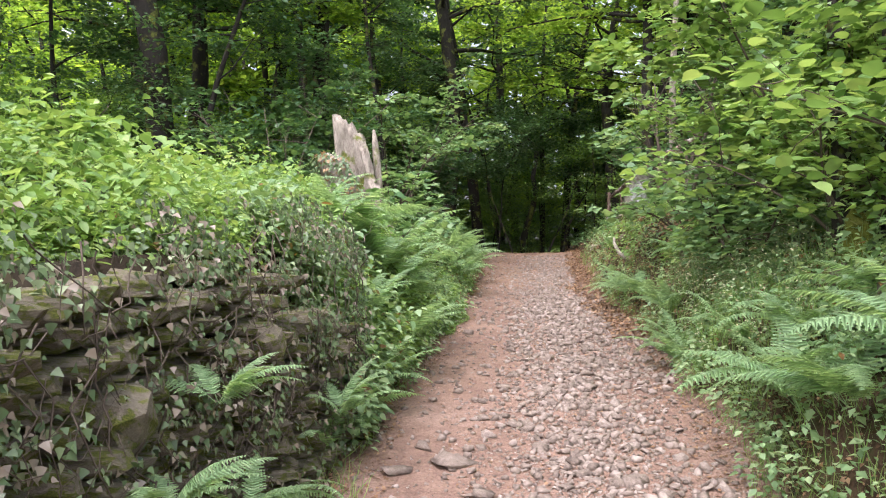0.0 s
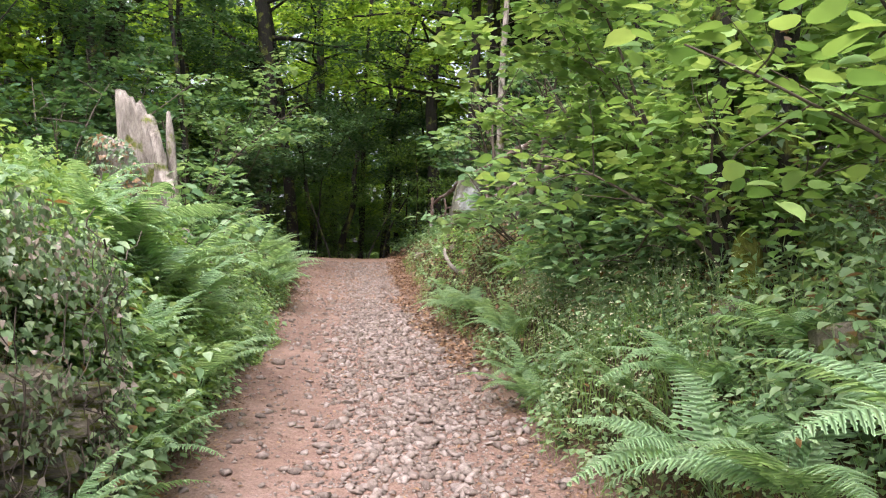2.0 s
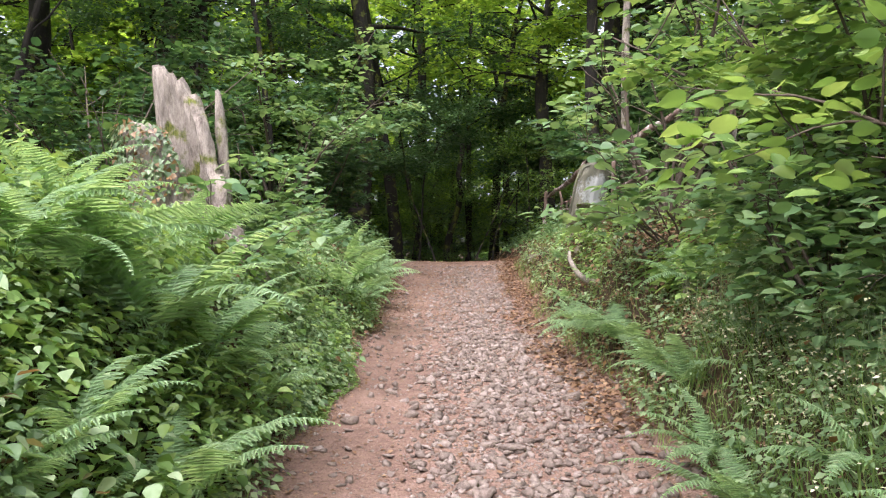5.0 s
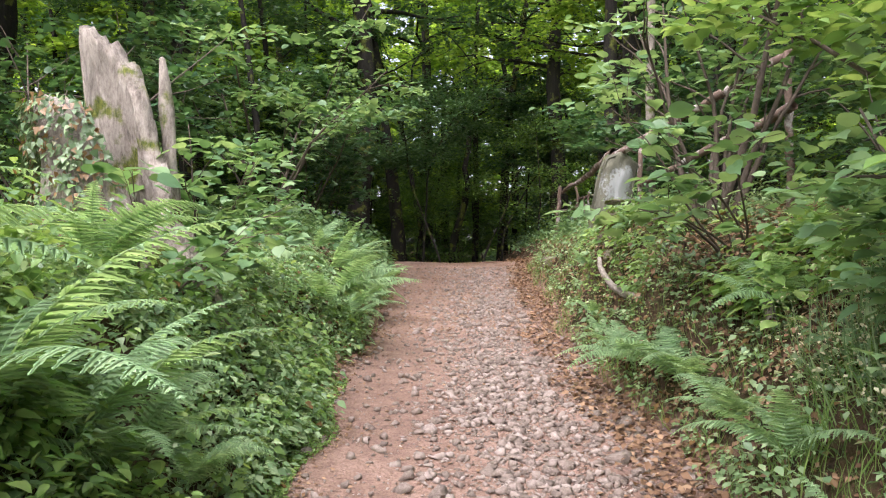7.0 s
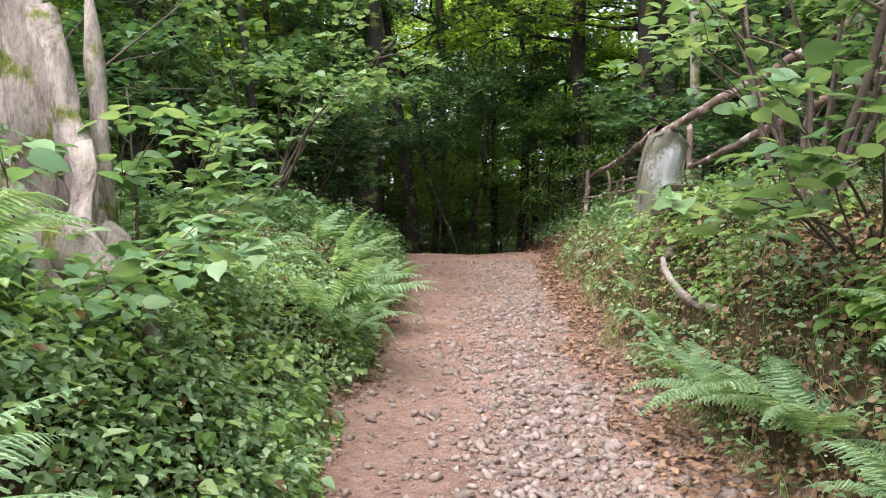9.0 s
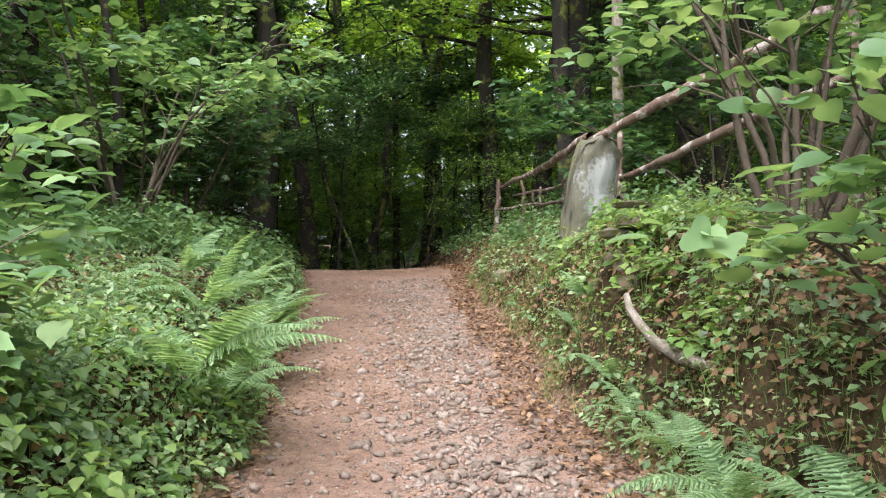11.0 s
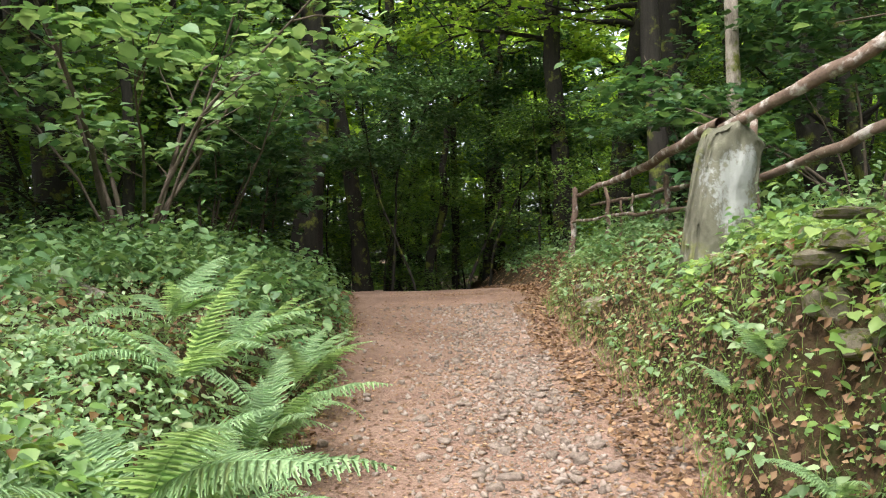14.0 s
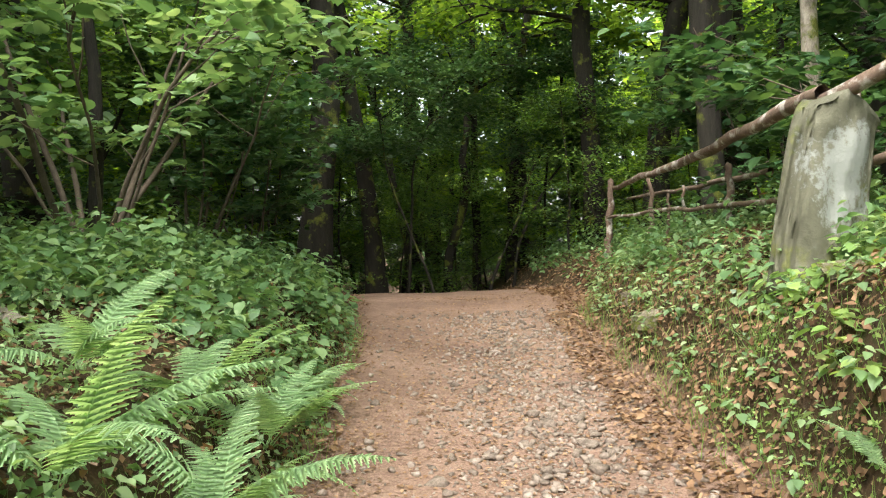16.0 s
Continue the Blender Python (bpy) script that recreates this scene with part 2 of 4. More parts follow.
def height(x, y):
    """The ground: a path that climbs to a crest between two banks, then falls away."""
    x, y = np.asarray(x, float), np.asarray(y, float)
    base = np.where(y < 22, 0.0645 * y, 0.0645 * 22 - 2.2 * ease((y - 22) / 30))
    base = np.where(y < -20, 0.0645 * -20, base)
    dl, dr = left_edge(y) - x, x - right_edge(y)
    near = 1 - ease((y - 4.6) / 0.9)
    mid = ease((y - 4.6) / 0.9) * (1 - ease((y - 7.8) / 3))
    far = ease((y - 7.8) / 3)
    hl = near * (1.25 * ease((dl - wall_off(y) - 0.12) / 0.25) + 0.45 * ease((dl - wall_off(y) - 0.2) / 1.8))
    hl = hl + mid * (1.05 * ease(dl / 0.8) + 0.5 * ease((dl - 0.7) / 1.4))
    hl = hl + far * (0.62 * ease(dl / 0.7) + 0.35 * ease((dl - 0.5) / 1.3))
    hl = hl * (1 - 0.45 * ease((y - 18) / 5))
    steep = ease((y - 10) / 1.5) * (1 - ease((y - 14.2) / 1.6))
    hr = 0.66 * ease((dr + 0.04) / 0.55) + 0.5 * ((1 - steep) * ease((dr - 0.35) / 0.95) + steep * ease((dr - 0.15) / 0.5)) + (0.8 - 0.55 * far) * ease((dr - 1.6) / 3)
    hr = hr * (1 - 0.35 * ease((y - 17) / 5)) + 0.06 * far * (1 - ease((y - 13.5) / 2)) * ease(dr / 0.35)
    off = np.maximum(dl, dr)
    amp = 0.02 + 0.1 * ease(off / 0.8)
    centre = (x - (left_edge(y) + right_edge(y)) / 2)
    return base + np.where(dl > 0, hl, 0) + np.where(dr > 0, hr, 0) + amp * lumps(x, y) + 0.03 * ease(np.abs(centre) / 1.3) - 0.015


def slope(x, y):
    e = 0.06
    gx = (height(x + e, y) - height(x - e, y)) / (2 * e)
    gy = (height(x, y + e) - height(x, y - e)) / (2 * e)
    n = np.stack([-gx, -gy, np.ones_like(gx)], -1)
    return n / np.linalg.norm(n, axis=-1, keepdims=True)


def ground_at(x, y):
    return float(height(np.array(x), np.array(y)))


# ---- building tools ----
def mesh_of(name, verts, tris, mat, smooth=False):
    me = bpy.data.meshes.new(name)
    verts, tris = np.asarray(verts, np.float32), np.asarray(tris, np.int32)
    me.vertices.add(len(verts))
    me.vertices.foreach_set("co", verts.ravel())
    me.loops.add(tris.size)
    me.loops.foreach_set("vertex_index", tris.ravel())
    me.polygons.add(len(tris))
    me.polygons.foreach_set("loop_start", np.arange(0, tris.size, tris.shape[1], dtype=np.int32))
    if smooth:
        me.polygons.foreach_set("use_smooth", np.ones(len(tris), bool))
    me.update(calc_edges=True)
    me.materials.append(mat)
    return me


def child(name, me, parent, m=None, label=""):
    ob = new(name, me)
    ob.parent = parent
    if m is not None:
        ob.matrix_basis = m
    return tagged(ob, label)


def thing(name, m, label, category, group="", kind=""):
    ob = new(name)
    ob.matrix_basis = m
    return tagged(ob, label, category, group, kind)


def unit(v):
    return v / np.maximum(np.linalg.norm(v, axis=-1, keepdims=True), 1e-9)


def frames_of(normals, tips):
    """Turns whose z is the normal and whose y leans along the tip's way."""
    side = unit(np.cross(tips, normals))
    tip = np.cross(normals, side)
    return np.stack([side, tip, normals], -1)


def scatter(template, places, normals, tips, sizes):
    tv, tf = template
    turns = frames_of(unit(normals), unit(tips))
    v = np.einsum("nij,kj->nki", turns, tv) * np.asarray(sizes)[:, None, None] + places[:, None, :]
    f = tf[None] + (np.arange(len(places)) * len(tv))[:, None, None]
    return v.reshape(-1, 3), f.reshape(-1, tf.shape[1])


def joined(pieces):
    vs, fs, k = [], [], 0
    for v, f in pieces:
        vs.append(v)
        fs.append(f + k)
        k += len(v)
    return np.concatenate(vs), np.concatenate(fs)


SIMPLE = (np.array([(0, 0, 0), (0.34, 0.42, 0.1), (0, 1, -0.04), (-0.34, 0.42, 0.1)]), np.array([(0, 1, 2), (0, 2, 3)]))
BROAD = (np.array([(0, 0, 0), (0.28, 0.1, 0.05), (0.42, 0.38, 0.1), (0.26, 0.74, 0.03), (0, 1.1, -0.14), (-0.26, 0.74, 0.03), (-0.42, 0.38, 0.1), (-0.28, 0.1, 0.05)]),
         np.array([(0, 1, 2), (0, 2, 3), (0, 3, 4), (0, 4, 5), (0, 5, 6), (0, 6, 7)]))
ROUND = (np.array([(0, 0, -0.01), (0.2, -0.04, 0.03), (0.4, 0.14, 0.08), (0.47, 0.42, 0.09), (0.38, 0.72, 0.05), (0.16, 0.94, 0.0), (0, 1.14, -0.12), (-0.16, 0.94, 0.0), (-0.38, 0.72, 0.05), (-0.47, 0.42, 0.09), (-0.4, 0.14, 0.08), (-0.2, -0.04, 0.03), (0, 0.55, 0.0)]),
         np.array([(12, i, (i + 1) % 12) for i in range(12)]))
OVAL = (np.array([(0, 0, 0), (0.28, 0.28, 0.07), (0.22, 0.66, 0.04), (0, 1, -0.06), (-0.22, 0.66, 0.04), (-0.28, 0.28, 0.07)]),
        np.array([(0, 1, 2), (0, 2, 3), (0, 3, 4), (0, 4, 5)]))
IVYLEAF = (np.array([(0, 0, 0), (0.46, 0.12, 0.05), (0.26, 0.5, 0.05), (0, 1, -0.06), (-0.26, 0.5, 0.05), (-0.46, 0.12, 0.05)]),
           np.array([(0, 1, 2), (0, 2, 3), (0, 3, 4), (0, 4, 5)]))
BLADE = (np.array([(-0.012, 0, 0), (0.012, 0, 0), (0.01, 0.5, 0.12), (-0.01, 0.5, 0.12), (0, 1, 0.02)]), np.array([(0, 1, 2), (0, 2, 3), (3, 2, 4)]))


def tube(points, radii, sides=7, wobble=0.0, seed=0):
    """A tapering limb along points, closed at its end."""
    r = np.random.default_rng(seed)
    pts, radii = np.asarray(points, float), np.asarray(radii, float)
    ways = unit(np.gradient(pts, axis=0))
    ref = np.where(np.abs(ways[:, 2:3]) > 0.9, np.array([[1.0, 0, 0]]), np.array([[0, 0, 1.0]]))
    u = unit(np.cross(ways, ref))
    w = np.cross(ways, u)
    ang = np.linspace(0, 2 * np.pi, sides, endpoint=False)
    rr = radii[:, None] * (1 + wobble * r.uniform(-1, 1, (len(pts), sides)))
    v = pts[:, None] + rr[..., None] * (np.cos(ang)[None, :, None] * u[:, None] + np.sin(ang)[None, :, None] * w[:, None])
    f = []
    for i in range(len(pts) - 1):
        for j in range(sides):
            a, b = i * sides + j, i * sides + (j + 1) % sides
            f += [(a, b, b + sides), (a, b + sides, a + sides)]
    k = len(pts) * sides
    v = np.concatenate([v.reshape(-1, 3), pts[-1:] + ways[-1:] * radii[-1]])
    f += [(k - sides + j, k - sides + (j + 1) % sides, k) for j in range(sides)]
    return v, np.array(f)


def bend(start, way, length, steps, r, curl=0.15, droop=0.0):
    pts, d = [np.array(start, float)], unit(np.array(way, float))
    for _ in range(steps):
        d = unit(d + r.normal(0, curl, 3) + np.array((0, 0, -droop)))
        pts.append(pts[-1] + d * length / steps)
    return np.array(pts)


def spray_leaves(r, centre, out, count, reach, size, flat=0.35):
    """Leaves set in a flattish fan round a twig's end, as hazel and beech hold them."""
    along, across = unit(np.array([out[0], out[1], out[2] * 0.4])), None
    across = unit(np.cross(along, (0, 0, 1)))
    a, b = r.uniform(-0.9, 0.7, count), r.uniform(-0.75, 0.75, count)
    p = centre + reach * (a[:, None] * along + b[:, None] * across + r.normal(0, 0.1, (count, 1)) * np.array((0, 0, 1)))
    p[:, 2] -= reach * 0.25 * (a * a + b * b)
    n = np.array((0, 0, 1.0)) + r.normal(0, flat, (count, 3))
    t = along + np.sign(b)[:, None] * across * 0.8 + r.normal(0, 0.4, (count, 3)) - np.array((0, 0, 0.25))
    return p, n, t, size * r.uniform(0.6, 1.2, count)


def leafy(r, limb_list, sprays, leaves, reach, size, template, spread=0.5, flat=0.35, low=0.3):
    """A crown: sprays of leaves strung along limbs, thickest outwards."""
    P, N, T, S = [], [], [], []
    for _ in range(sprays):
        limb = limb_list[r.integers(len(limb_list))]
        k = r.uniform(low, 1.0) * (len(limb) - 1)
        i = min(int(k), len(limb) - 2)
        at = limb[i] + (limb[i + 1] - limb[i]) * (k - i)
        out = unit(limb[i + 1] - limb[i] + r.normal(0, 0.9, 3) * np.array((1, 1, 0.35)))
        c = at + out * r.uniform(0.1, 1.0) * spread
        for store, got in zip((P, N, T, S), spray_leaves(r, c, out, leaves, reach, size, flat)):
            store.append(got)
    return scatter(template, np.concatenate(P), np.concatenate(N), np.concatenate(T), np.concatenate(S))


# ---- the ground ----
def build_ground():
    xs = np.concatenate([[-400, -150, -70, -40, -25, -16, -11, -8], np.arange(-6, 8.01, 0.09), [9, 10.5, 13, 17, 25, 40, 70, 150, 400]])
    ys = np.concatenate([[-400, -150, -70, -40, -25, -16, -11, -8, -5], np.arange(-3, 26, 0.09), [27, 28.5, 30, 33, 37, 42, 50, 60, 80, 150, 400]])
    gx, gy = np.meshgrid(xs, ys, indexing="ij")
    z = height(gx, gy)
    v = np.stack([gx, gy, z], -1).reshape(-1, 3)
    nx, ny = len(xs), len(ys)
    i, j = np.meshgrid(np.arange(nx - 1), np.arange(ny - 1), indexing="ij")
    a = (i * ny + j).ravel()
    q = np.stack([a, a + ny, a + ny + 1, a + 1], -1)
    me = mesh_of("ground", v, q, EARTH, True)
    off = np.maximum(left_edge(gy) - gx, gx - right_edge(gy)).ravel()
    mask = me.attributes.new("trodden", "FLOAT", "POINT")
    mask.data.foreach_set("value", (1 - ease((off + 0.1) / 0.35)).astype(np.float32))
    return tagged(new("ground", me), "reddish earth track climbing between banks of leaf litter and soil", "ground", kind="structure")


GROUND = build_ground()


# ---- trees of the wood ----
def forest_tree(seed, tall, radius, low, spreading, sprays, leaves, size, lean=0.03, mat=None, wood=None):
    """A woodland tree: trunk, limbs, and a crown of leaf sprays."""
    r = np.random.default_rng(seed)
    steps = 9
    trunk = bend((0, 0, -0.3), (r.normal(0, lean), r.normal(0, lean), 1), tall, steps, r, 0.06)
    trunk[:, :2] -= trunk[0, :2]
    taper = radius * np.array([1.35, 1.0, 0.93, 0.87, 0.8, 0.7, 0.6, 0.48, 0.33, 0.12])
    pieces = [tube(trunk, taper, 9, 0.1, seed)]
    limbs = []
    for k in range(int(11 + spreading * 3)):
        h = r.uniform(low, 0.97) * steps
        i = min(int(h), steps - 1)
        at = trunk[i] + (trunk[i + 1] - trunk[i]) * (h - i)
        turn = k * 2.4 + r.uniform(-0.5, 0.5)
        length = spreading * r.uniform(0.6, 1.15) * (1.1 - 0.5 * h / steps)
        pts = bend(at, (math.cos(turn), math.sin(turn), r.uniform(0.1, 0.7)), length, 5, r, 0.2, 0.05)
        thick = taper[i] * 0.36
        pieces.append(tube(pts, np.linspace(thick, thick * 0.2, 6), 5))
        limbs.append(pts)
        for _ in range(2):
            q = bend(pts[r.integers(2, 5)], (math.cos(turn + r.normal(0, 1)), math.sin(turn + r.normal(0, 1)), 0.2), length * 0.5, 3, r, 0.2, 0.08)
            pieces.append(tube(q, np.linspace(thick * 0.4, thick * 0.1, 4), 4))
            limbs.append(q)
    v, f = joined(pieces)
    wood_me = mesh_of("trunk", v, f, wood or BARK, True)
    v, f = leafy(r, limbs, sprays, leaves, 0.5, size, SIMPLE, 0.55)
    crown_me = mesh_of("crown", v, f, mat or SHADED_WOOD_LEAF)
    return wood_me, crown_me


def plant_tree(meshes, x, y, turn, scale, label, category="tree", group="trees of the wood", name="tree"):
    z = ground_at(x, y) if abs(x) < 300 else 0
    ob = thing(name, Matrix.Translation((x, y, z)) @ Matrix.Rotation(turn, 4, "Z") @ Matrix.Diagonal((scale, scale, scale, 1)), label, category, group)
    child("trunk", meshes[0], ob)
    child("crown", meshes[1], ob)
    return ob


TALL = [forest_tree(100 + s, 14 + s, 0.2 + 0.03 * s, 0.34, 3.6, 250, 20, 0.2, mat=CANOPY if s % 2 else SHADED_WOOD_LEAF) for s in range(4)]
BACK = [forest_tree(150 + s, 11 + s, 0.16, 0.08, 3.6, 230, 18, 0.34, mat=CANOPY) for s in range(4)]
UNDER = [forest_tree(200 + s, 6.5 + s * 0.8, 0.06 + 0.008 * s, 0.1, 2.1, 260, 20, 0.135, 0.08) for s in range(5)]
BUSH = [forest_tree(300 + s, 3.2 + 0.4 * s, 0.03, 0.05, 1.5, 190, 20, 0.09, 0.12, mat=SHADE_LEAF) for s in range(3)]

for x, y in ((-14, 6), (-16, 12), (-17, 20), (-16, 27), (16, 6), (17, 13), (17, 20), (18, 27), (-11, 33), (-6, 30), (-2.5, 31.5), (-20, 16), (21, 17), (-19, 24), (22, 24), (-12, 0), (15, -1), (-10, -12), (9, -14), (0, -20), (-22, 8), (23, 9)):
    plant_tree(BACK[int(abs(x + y)) % 4], x, y, x * 1.7, 1.0, "broad leafy woodland tree")

wr2 = np.random.default_rng(66)
far_n = 34000
far_p = np.stack([wr2.uniform(-75, 85, far_n), wr2.uniform(62, 78, far_n), wr2.uniform(-4, 36, far_n)], -1)
far_v, far_f = scatter(SIMPLE, far_p, np.array((0, -0.6, 0.8)) + wr2.normal(0, 0.5, far_p.shape), wr2.normal(0, 1, far_p.shape), wr2.uniform(0.7, 1.7, far_n))
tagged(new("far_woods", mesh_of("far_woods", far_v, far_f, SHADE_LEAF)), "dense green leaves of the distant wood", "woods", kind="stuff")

# wide-crowned trees that close the wood over the upper track
SPREAD = [forest_tree(170 + s, 13 + s, 0.24, 0.42, 6.2, 620, 22, 0.19, mat=CANOPY) for s in range(3)]
for k, (x, y) in enumerate(((7.6, 19.5), (-6, 26.5), (8.4, 25.5), (-7.0, 20.5), (6.4, 22.5), (2.4, 34.5), (11.5, 31), (-8.5, 32))):
    plant_tree(SPREAD[k % 3], x, y, k * 1.3, 1.0, "wide-crowned woodland tree with a dark trunk")

# trees that stand out: x, y, kind, turn, scale
for x, y, k, turn, s in ((0.0, 26.5, 2, 0.3, 1.1), (1.3, 28, 0, 1.9, 1.0), (5.9, 27, 1, 0.8, 0.95), (6.9, 26, 3, 2.2, 0.9), (4.9, 31, 0, 4.0, 0.8),
                         (-5.9, 16, 3, 0.0, 1.0), (-3.0, 21, 2, 3.0, 0.9), (9.5, 22, 2, 5.0, 1.0), (8.5, 16, 0, 2.6, 1.0),
                         (-8.5, 22, 1, 1.2, 1.1), (-10.5, 13, 0, 4.2, 1.0), (9.5, 9, 3, 0.4, 1.0)):
    plant_tree(TALL[k], x, y, turn, s, "tall woodland tree with a dark furrowed trunk")
tr = np.random.default_rng(5)
for gx in np.arange(-34, 40, 5.6):
    for gy in np.arange(34, 56, 6.5):
        plant_tree((TALL + BACK + BACK)[tr.integers(12)], gx + tr.uniform(-2, 2), gy + tr.uniform(-2, 2), tr.uniform(0, 6.3), tr.uniform(0.9, 1.2) + 0.018 * (gy - 34), "tall woodland tree with a dark furrowed trunk")
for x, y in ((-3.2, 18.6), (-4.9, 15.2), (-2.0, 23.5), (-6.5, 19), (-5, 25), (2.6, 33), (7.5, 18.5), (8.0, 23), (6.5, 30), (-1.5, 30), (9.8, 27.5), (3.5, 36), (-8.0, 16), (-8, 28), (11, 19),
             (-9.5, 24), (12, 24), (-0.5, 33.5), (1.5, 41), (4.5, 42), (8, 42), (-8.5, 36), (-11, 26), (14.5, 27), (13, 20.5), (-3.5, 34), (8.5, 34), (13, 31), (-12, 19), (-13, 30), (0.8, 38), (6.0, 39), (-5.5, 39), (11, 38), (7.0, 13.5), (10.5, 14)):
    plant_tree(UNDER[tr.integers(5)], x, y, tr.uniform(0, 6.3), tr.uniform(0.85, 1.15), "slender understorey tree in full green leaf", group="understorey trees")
for x, y in ((-2.4, 20.5), (-3.6, 22.5), (-1.0, 27.8), (3.2, 29.5), (7.2, 22), (6.3, 24.5), (2.2, 31.5), (-6, 22), (-5.2, 17.5), (8.2, 20), (0.2, 32), (4.8, 34.5), (9.5, 24), (-7.5, 26),
             (5.3, 26.5), (3.9, 30.8), (1.8, 29.0), (5.4, 29.3), (-2.3, 25.5), (0.4, 29.6), (6.9, 31.5), (2.9, 34.2), (-4.2, 26.8), (8.8, 26.5), (-3, 29), (7.8, 29), (1.6, 35), (-0.5, 36), (-9, 19.5), (-7, 14), (5.8, 36.5), (10, 31), (-5.5, 32)):
    plant_tree(BUSH[tr.integers(3)], x, y, tr.uniform(0, 6.3), tr.uniform(0.8, 1.2), "low leafy woodland bush", "bush", "bushes of the wood", "bush")

# ---- stones of the path ----
def pebble(seed, flat=0.6):
    r = np.random.default_rng(seed)
    bm = bmesh.new()
    for p in r.normal(0, 1, (11, 3)):
        bm.verts.new(Vector(p).normalized() * 0.5)
    bmesh.ops.convex_hull(bm, input=bm.verts[:])
    bmesh.ops.delete(bm, geom=[p for p in bm.verts if not p.link_faces], context="VERTS")
    bm.verts.index_update()
    v = np.array([p.co for p in bm.verts])
    f = np.array([[p.index for p in q.verts] for q in bm.faces])
    bm.free()
    v = v * np.array((r.uniform(0.85, 1.25), r.uniform(0.65, 1.0), flat))
    return v, f


PEBBLES = [pebble(s, 0.36 + 0.05 * s) for s in range(9)]


def path_spot(r, y0, y1, count, side_bias=True):
    y = r.uniform(y0, y1, count)
    a, b = left_edge(y), right_edge(y)
    u = np.where(r.uniform(size=count) < 0.8, np.clip(r.normal(0.62, 0.16, count), 0.05, 0.98), r.uniform(0.0, 1.0, count))
    return a + (b - a) * u, y


def gravel(name, count, y0, y1, lo, hi, seed, sink=0.15):
    r = np.random.default_rng(seed)
    x, y = path_spot(r, y0, y1, count)
    size = lo * (hi / lo) ** (r.uniform(size=count) ** 2.0)
    z = height(x, y) + size * (0.25 - sink)
    kinds = r.integers(len(PEBBLES), size=count)
    pieces = []
    for k, pb in enumerate(PEBBLES):
        on = kinds == k
        n = slope(x[on], y[on]) + r.normal(0, 0.25, (on.sum(), 3))
        pieces.append(scatter(pb, np.stack([x, y, z], -1)[on], n, r.normal(0, 1, (on.sum(), 3)) * (1, 1, 0.1), size[on]))
    v, f = joined(pieces)
    return tagged(new(name, mesh_of(name, v, f, GRIT)), "loose pinkish grey gravel and small stones strewn over the track", "gravel", kind="stuff")


gravel("gravel", 10000, 2.0, 12.0, 0.02, 0.1, 31, 0.12)
gravel("gravel", 4200, 12.0, 21.0, 0.026, 0.085, 32, 0.14)
gravel("gravel", 15000, 2.0, 17.0, 0.01, 0.03, 33)
STONE_MESHES = [mesh_of("stone", *pebble(50 + s, 0.55 + 0.07 * (s % 4)), GRIT) for s in range(8)]
sr = np.random.default_rng(8)
sx, sy = path_spot(sr, 2.6, 17.0, 280)
for x, y in zip(sx, sy):
    s = sr.uniform(0.075, 0.145) * (1.35 if sr.uniform() < 0.1 else 1)
    child("stone", STONE_MESHES[sr.integers(8)], GROUND, Matrix.Translation((x, y, ground_at(x, y) + 0.05 * s)) @ Matrix.Rotation(sr.uniform(0, 6.3), 4, "Z") @ Matrix.Rotation(sr.normal(0, 0.15), 4, "X") @ Matrix.Scale(s, 4))
for x, y, s in ((-0.28, 4.3, 0.24), (0.08, 4.5, 0.33), (-0.12, 4.75, 0.2), (1.05, 4.2, 0.2), (0.95, 5.0, 0.17), (1.1, 12.4, 0.2), (2.2, 9.9, 0.19), (1.75, 13.9, 0.2), (2.3, 12.6, 0.2)):
    child("stone", STONE_MESHES[int(s * 100) % 8], GROUND, Matrix.Translation((x, y, ground_at(x, y) + 0.03 * s)) @ Matrix.Rotation(x * 9, 4, "Z") @ Matrix.Diagonal((s, s * 0.85, s * 0.7, 1)), "larger half-buried stone")

# ---- dry stone wall ----
wall = thing("dry_stone_wall", Matrix.Identity(4), "old dry stone retaining wall, mossy and half hidden by ivy", "wall", kind="structure")


def wall_face(y):
    return np.interp(y, EDGE_Y, EDGE_L) - wall_off(y)


def rough_block(seed):
    r = np.random.default_rng(seed)
    bm = bmesh.new()
    bmesh.ops.create_cube(bm, size=1.0)
    bmesh.ops.bevel(bm, geom=bm.edges[:], offset=0.22, segments=1, affect="EDGES")
    for p in bm.verts:
        p.co = Vector((p.co.x * r.uniform(0.7, 1.15), p.co.y * r.uniform(0.72, 1.1), p.co.z * r.uniform(0.68, 1.12)))
    me = bpy.data.meshes.new("stone")
    bm.to_mesh(me)
    bm.free()
    me.materials.append(WALLSTONE)
    return me


BLOCKS = [rough_block(70 + s) for s in range(8)]
wr = np.random.default_rng(14)
zc = 0.0
while zc < 1.4:
    course = wr.uniform(0.065, 0.13)
    y = 1.6 + wr.uniform(-0.2, 0)
    while y < 4.9:
        w = wr.uniform(0.09, 0.24)
        if wr.uniform() > 0.06 and zc < 1.2 - 0.4 * max(0, y - 3.3) / 1.6 + wr.normal(0, 0.06):
            m = Matrix.Translation((float(wall_face(y)) + 0.05 - 0.1 * zc + wr.normal(0, 0.03), y + w / 2, 0.0645 * y + zc + course / 2 - 0.03)) @ Matrix.Rotation(wr.normal(0.17, 0.2), 4, "Z") @ Matrix.Rotation(wr.normal(0, 0.13), 4, "X") @ Matrix.Diagonal((wr.uniform(0.22, 0.36), w * 0.97, course * 0.95, 1))
            child("stone", BLOCKS[wr.integers(8)], wall, m)
        y += w
    zc += course
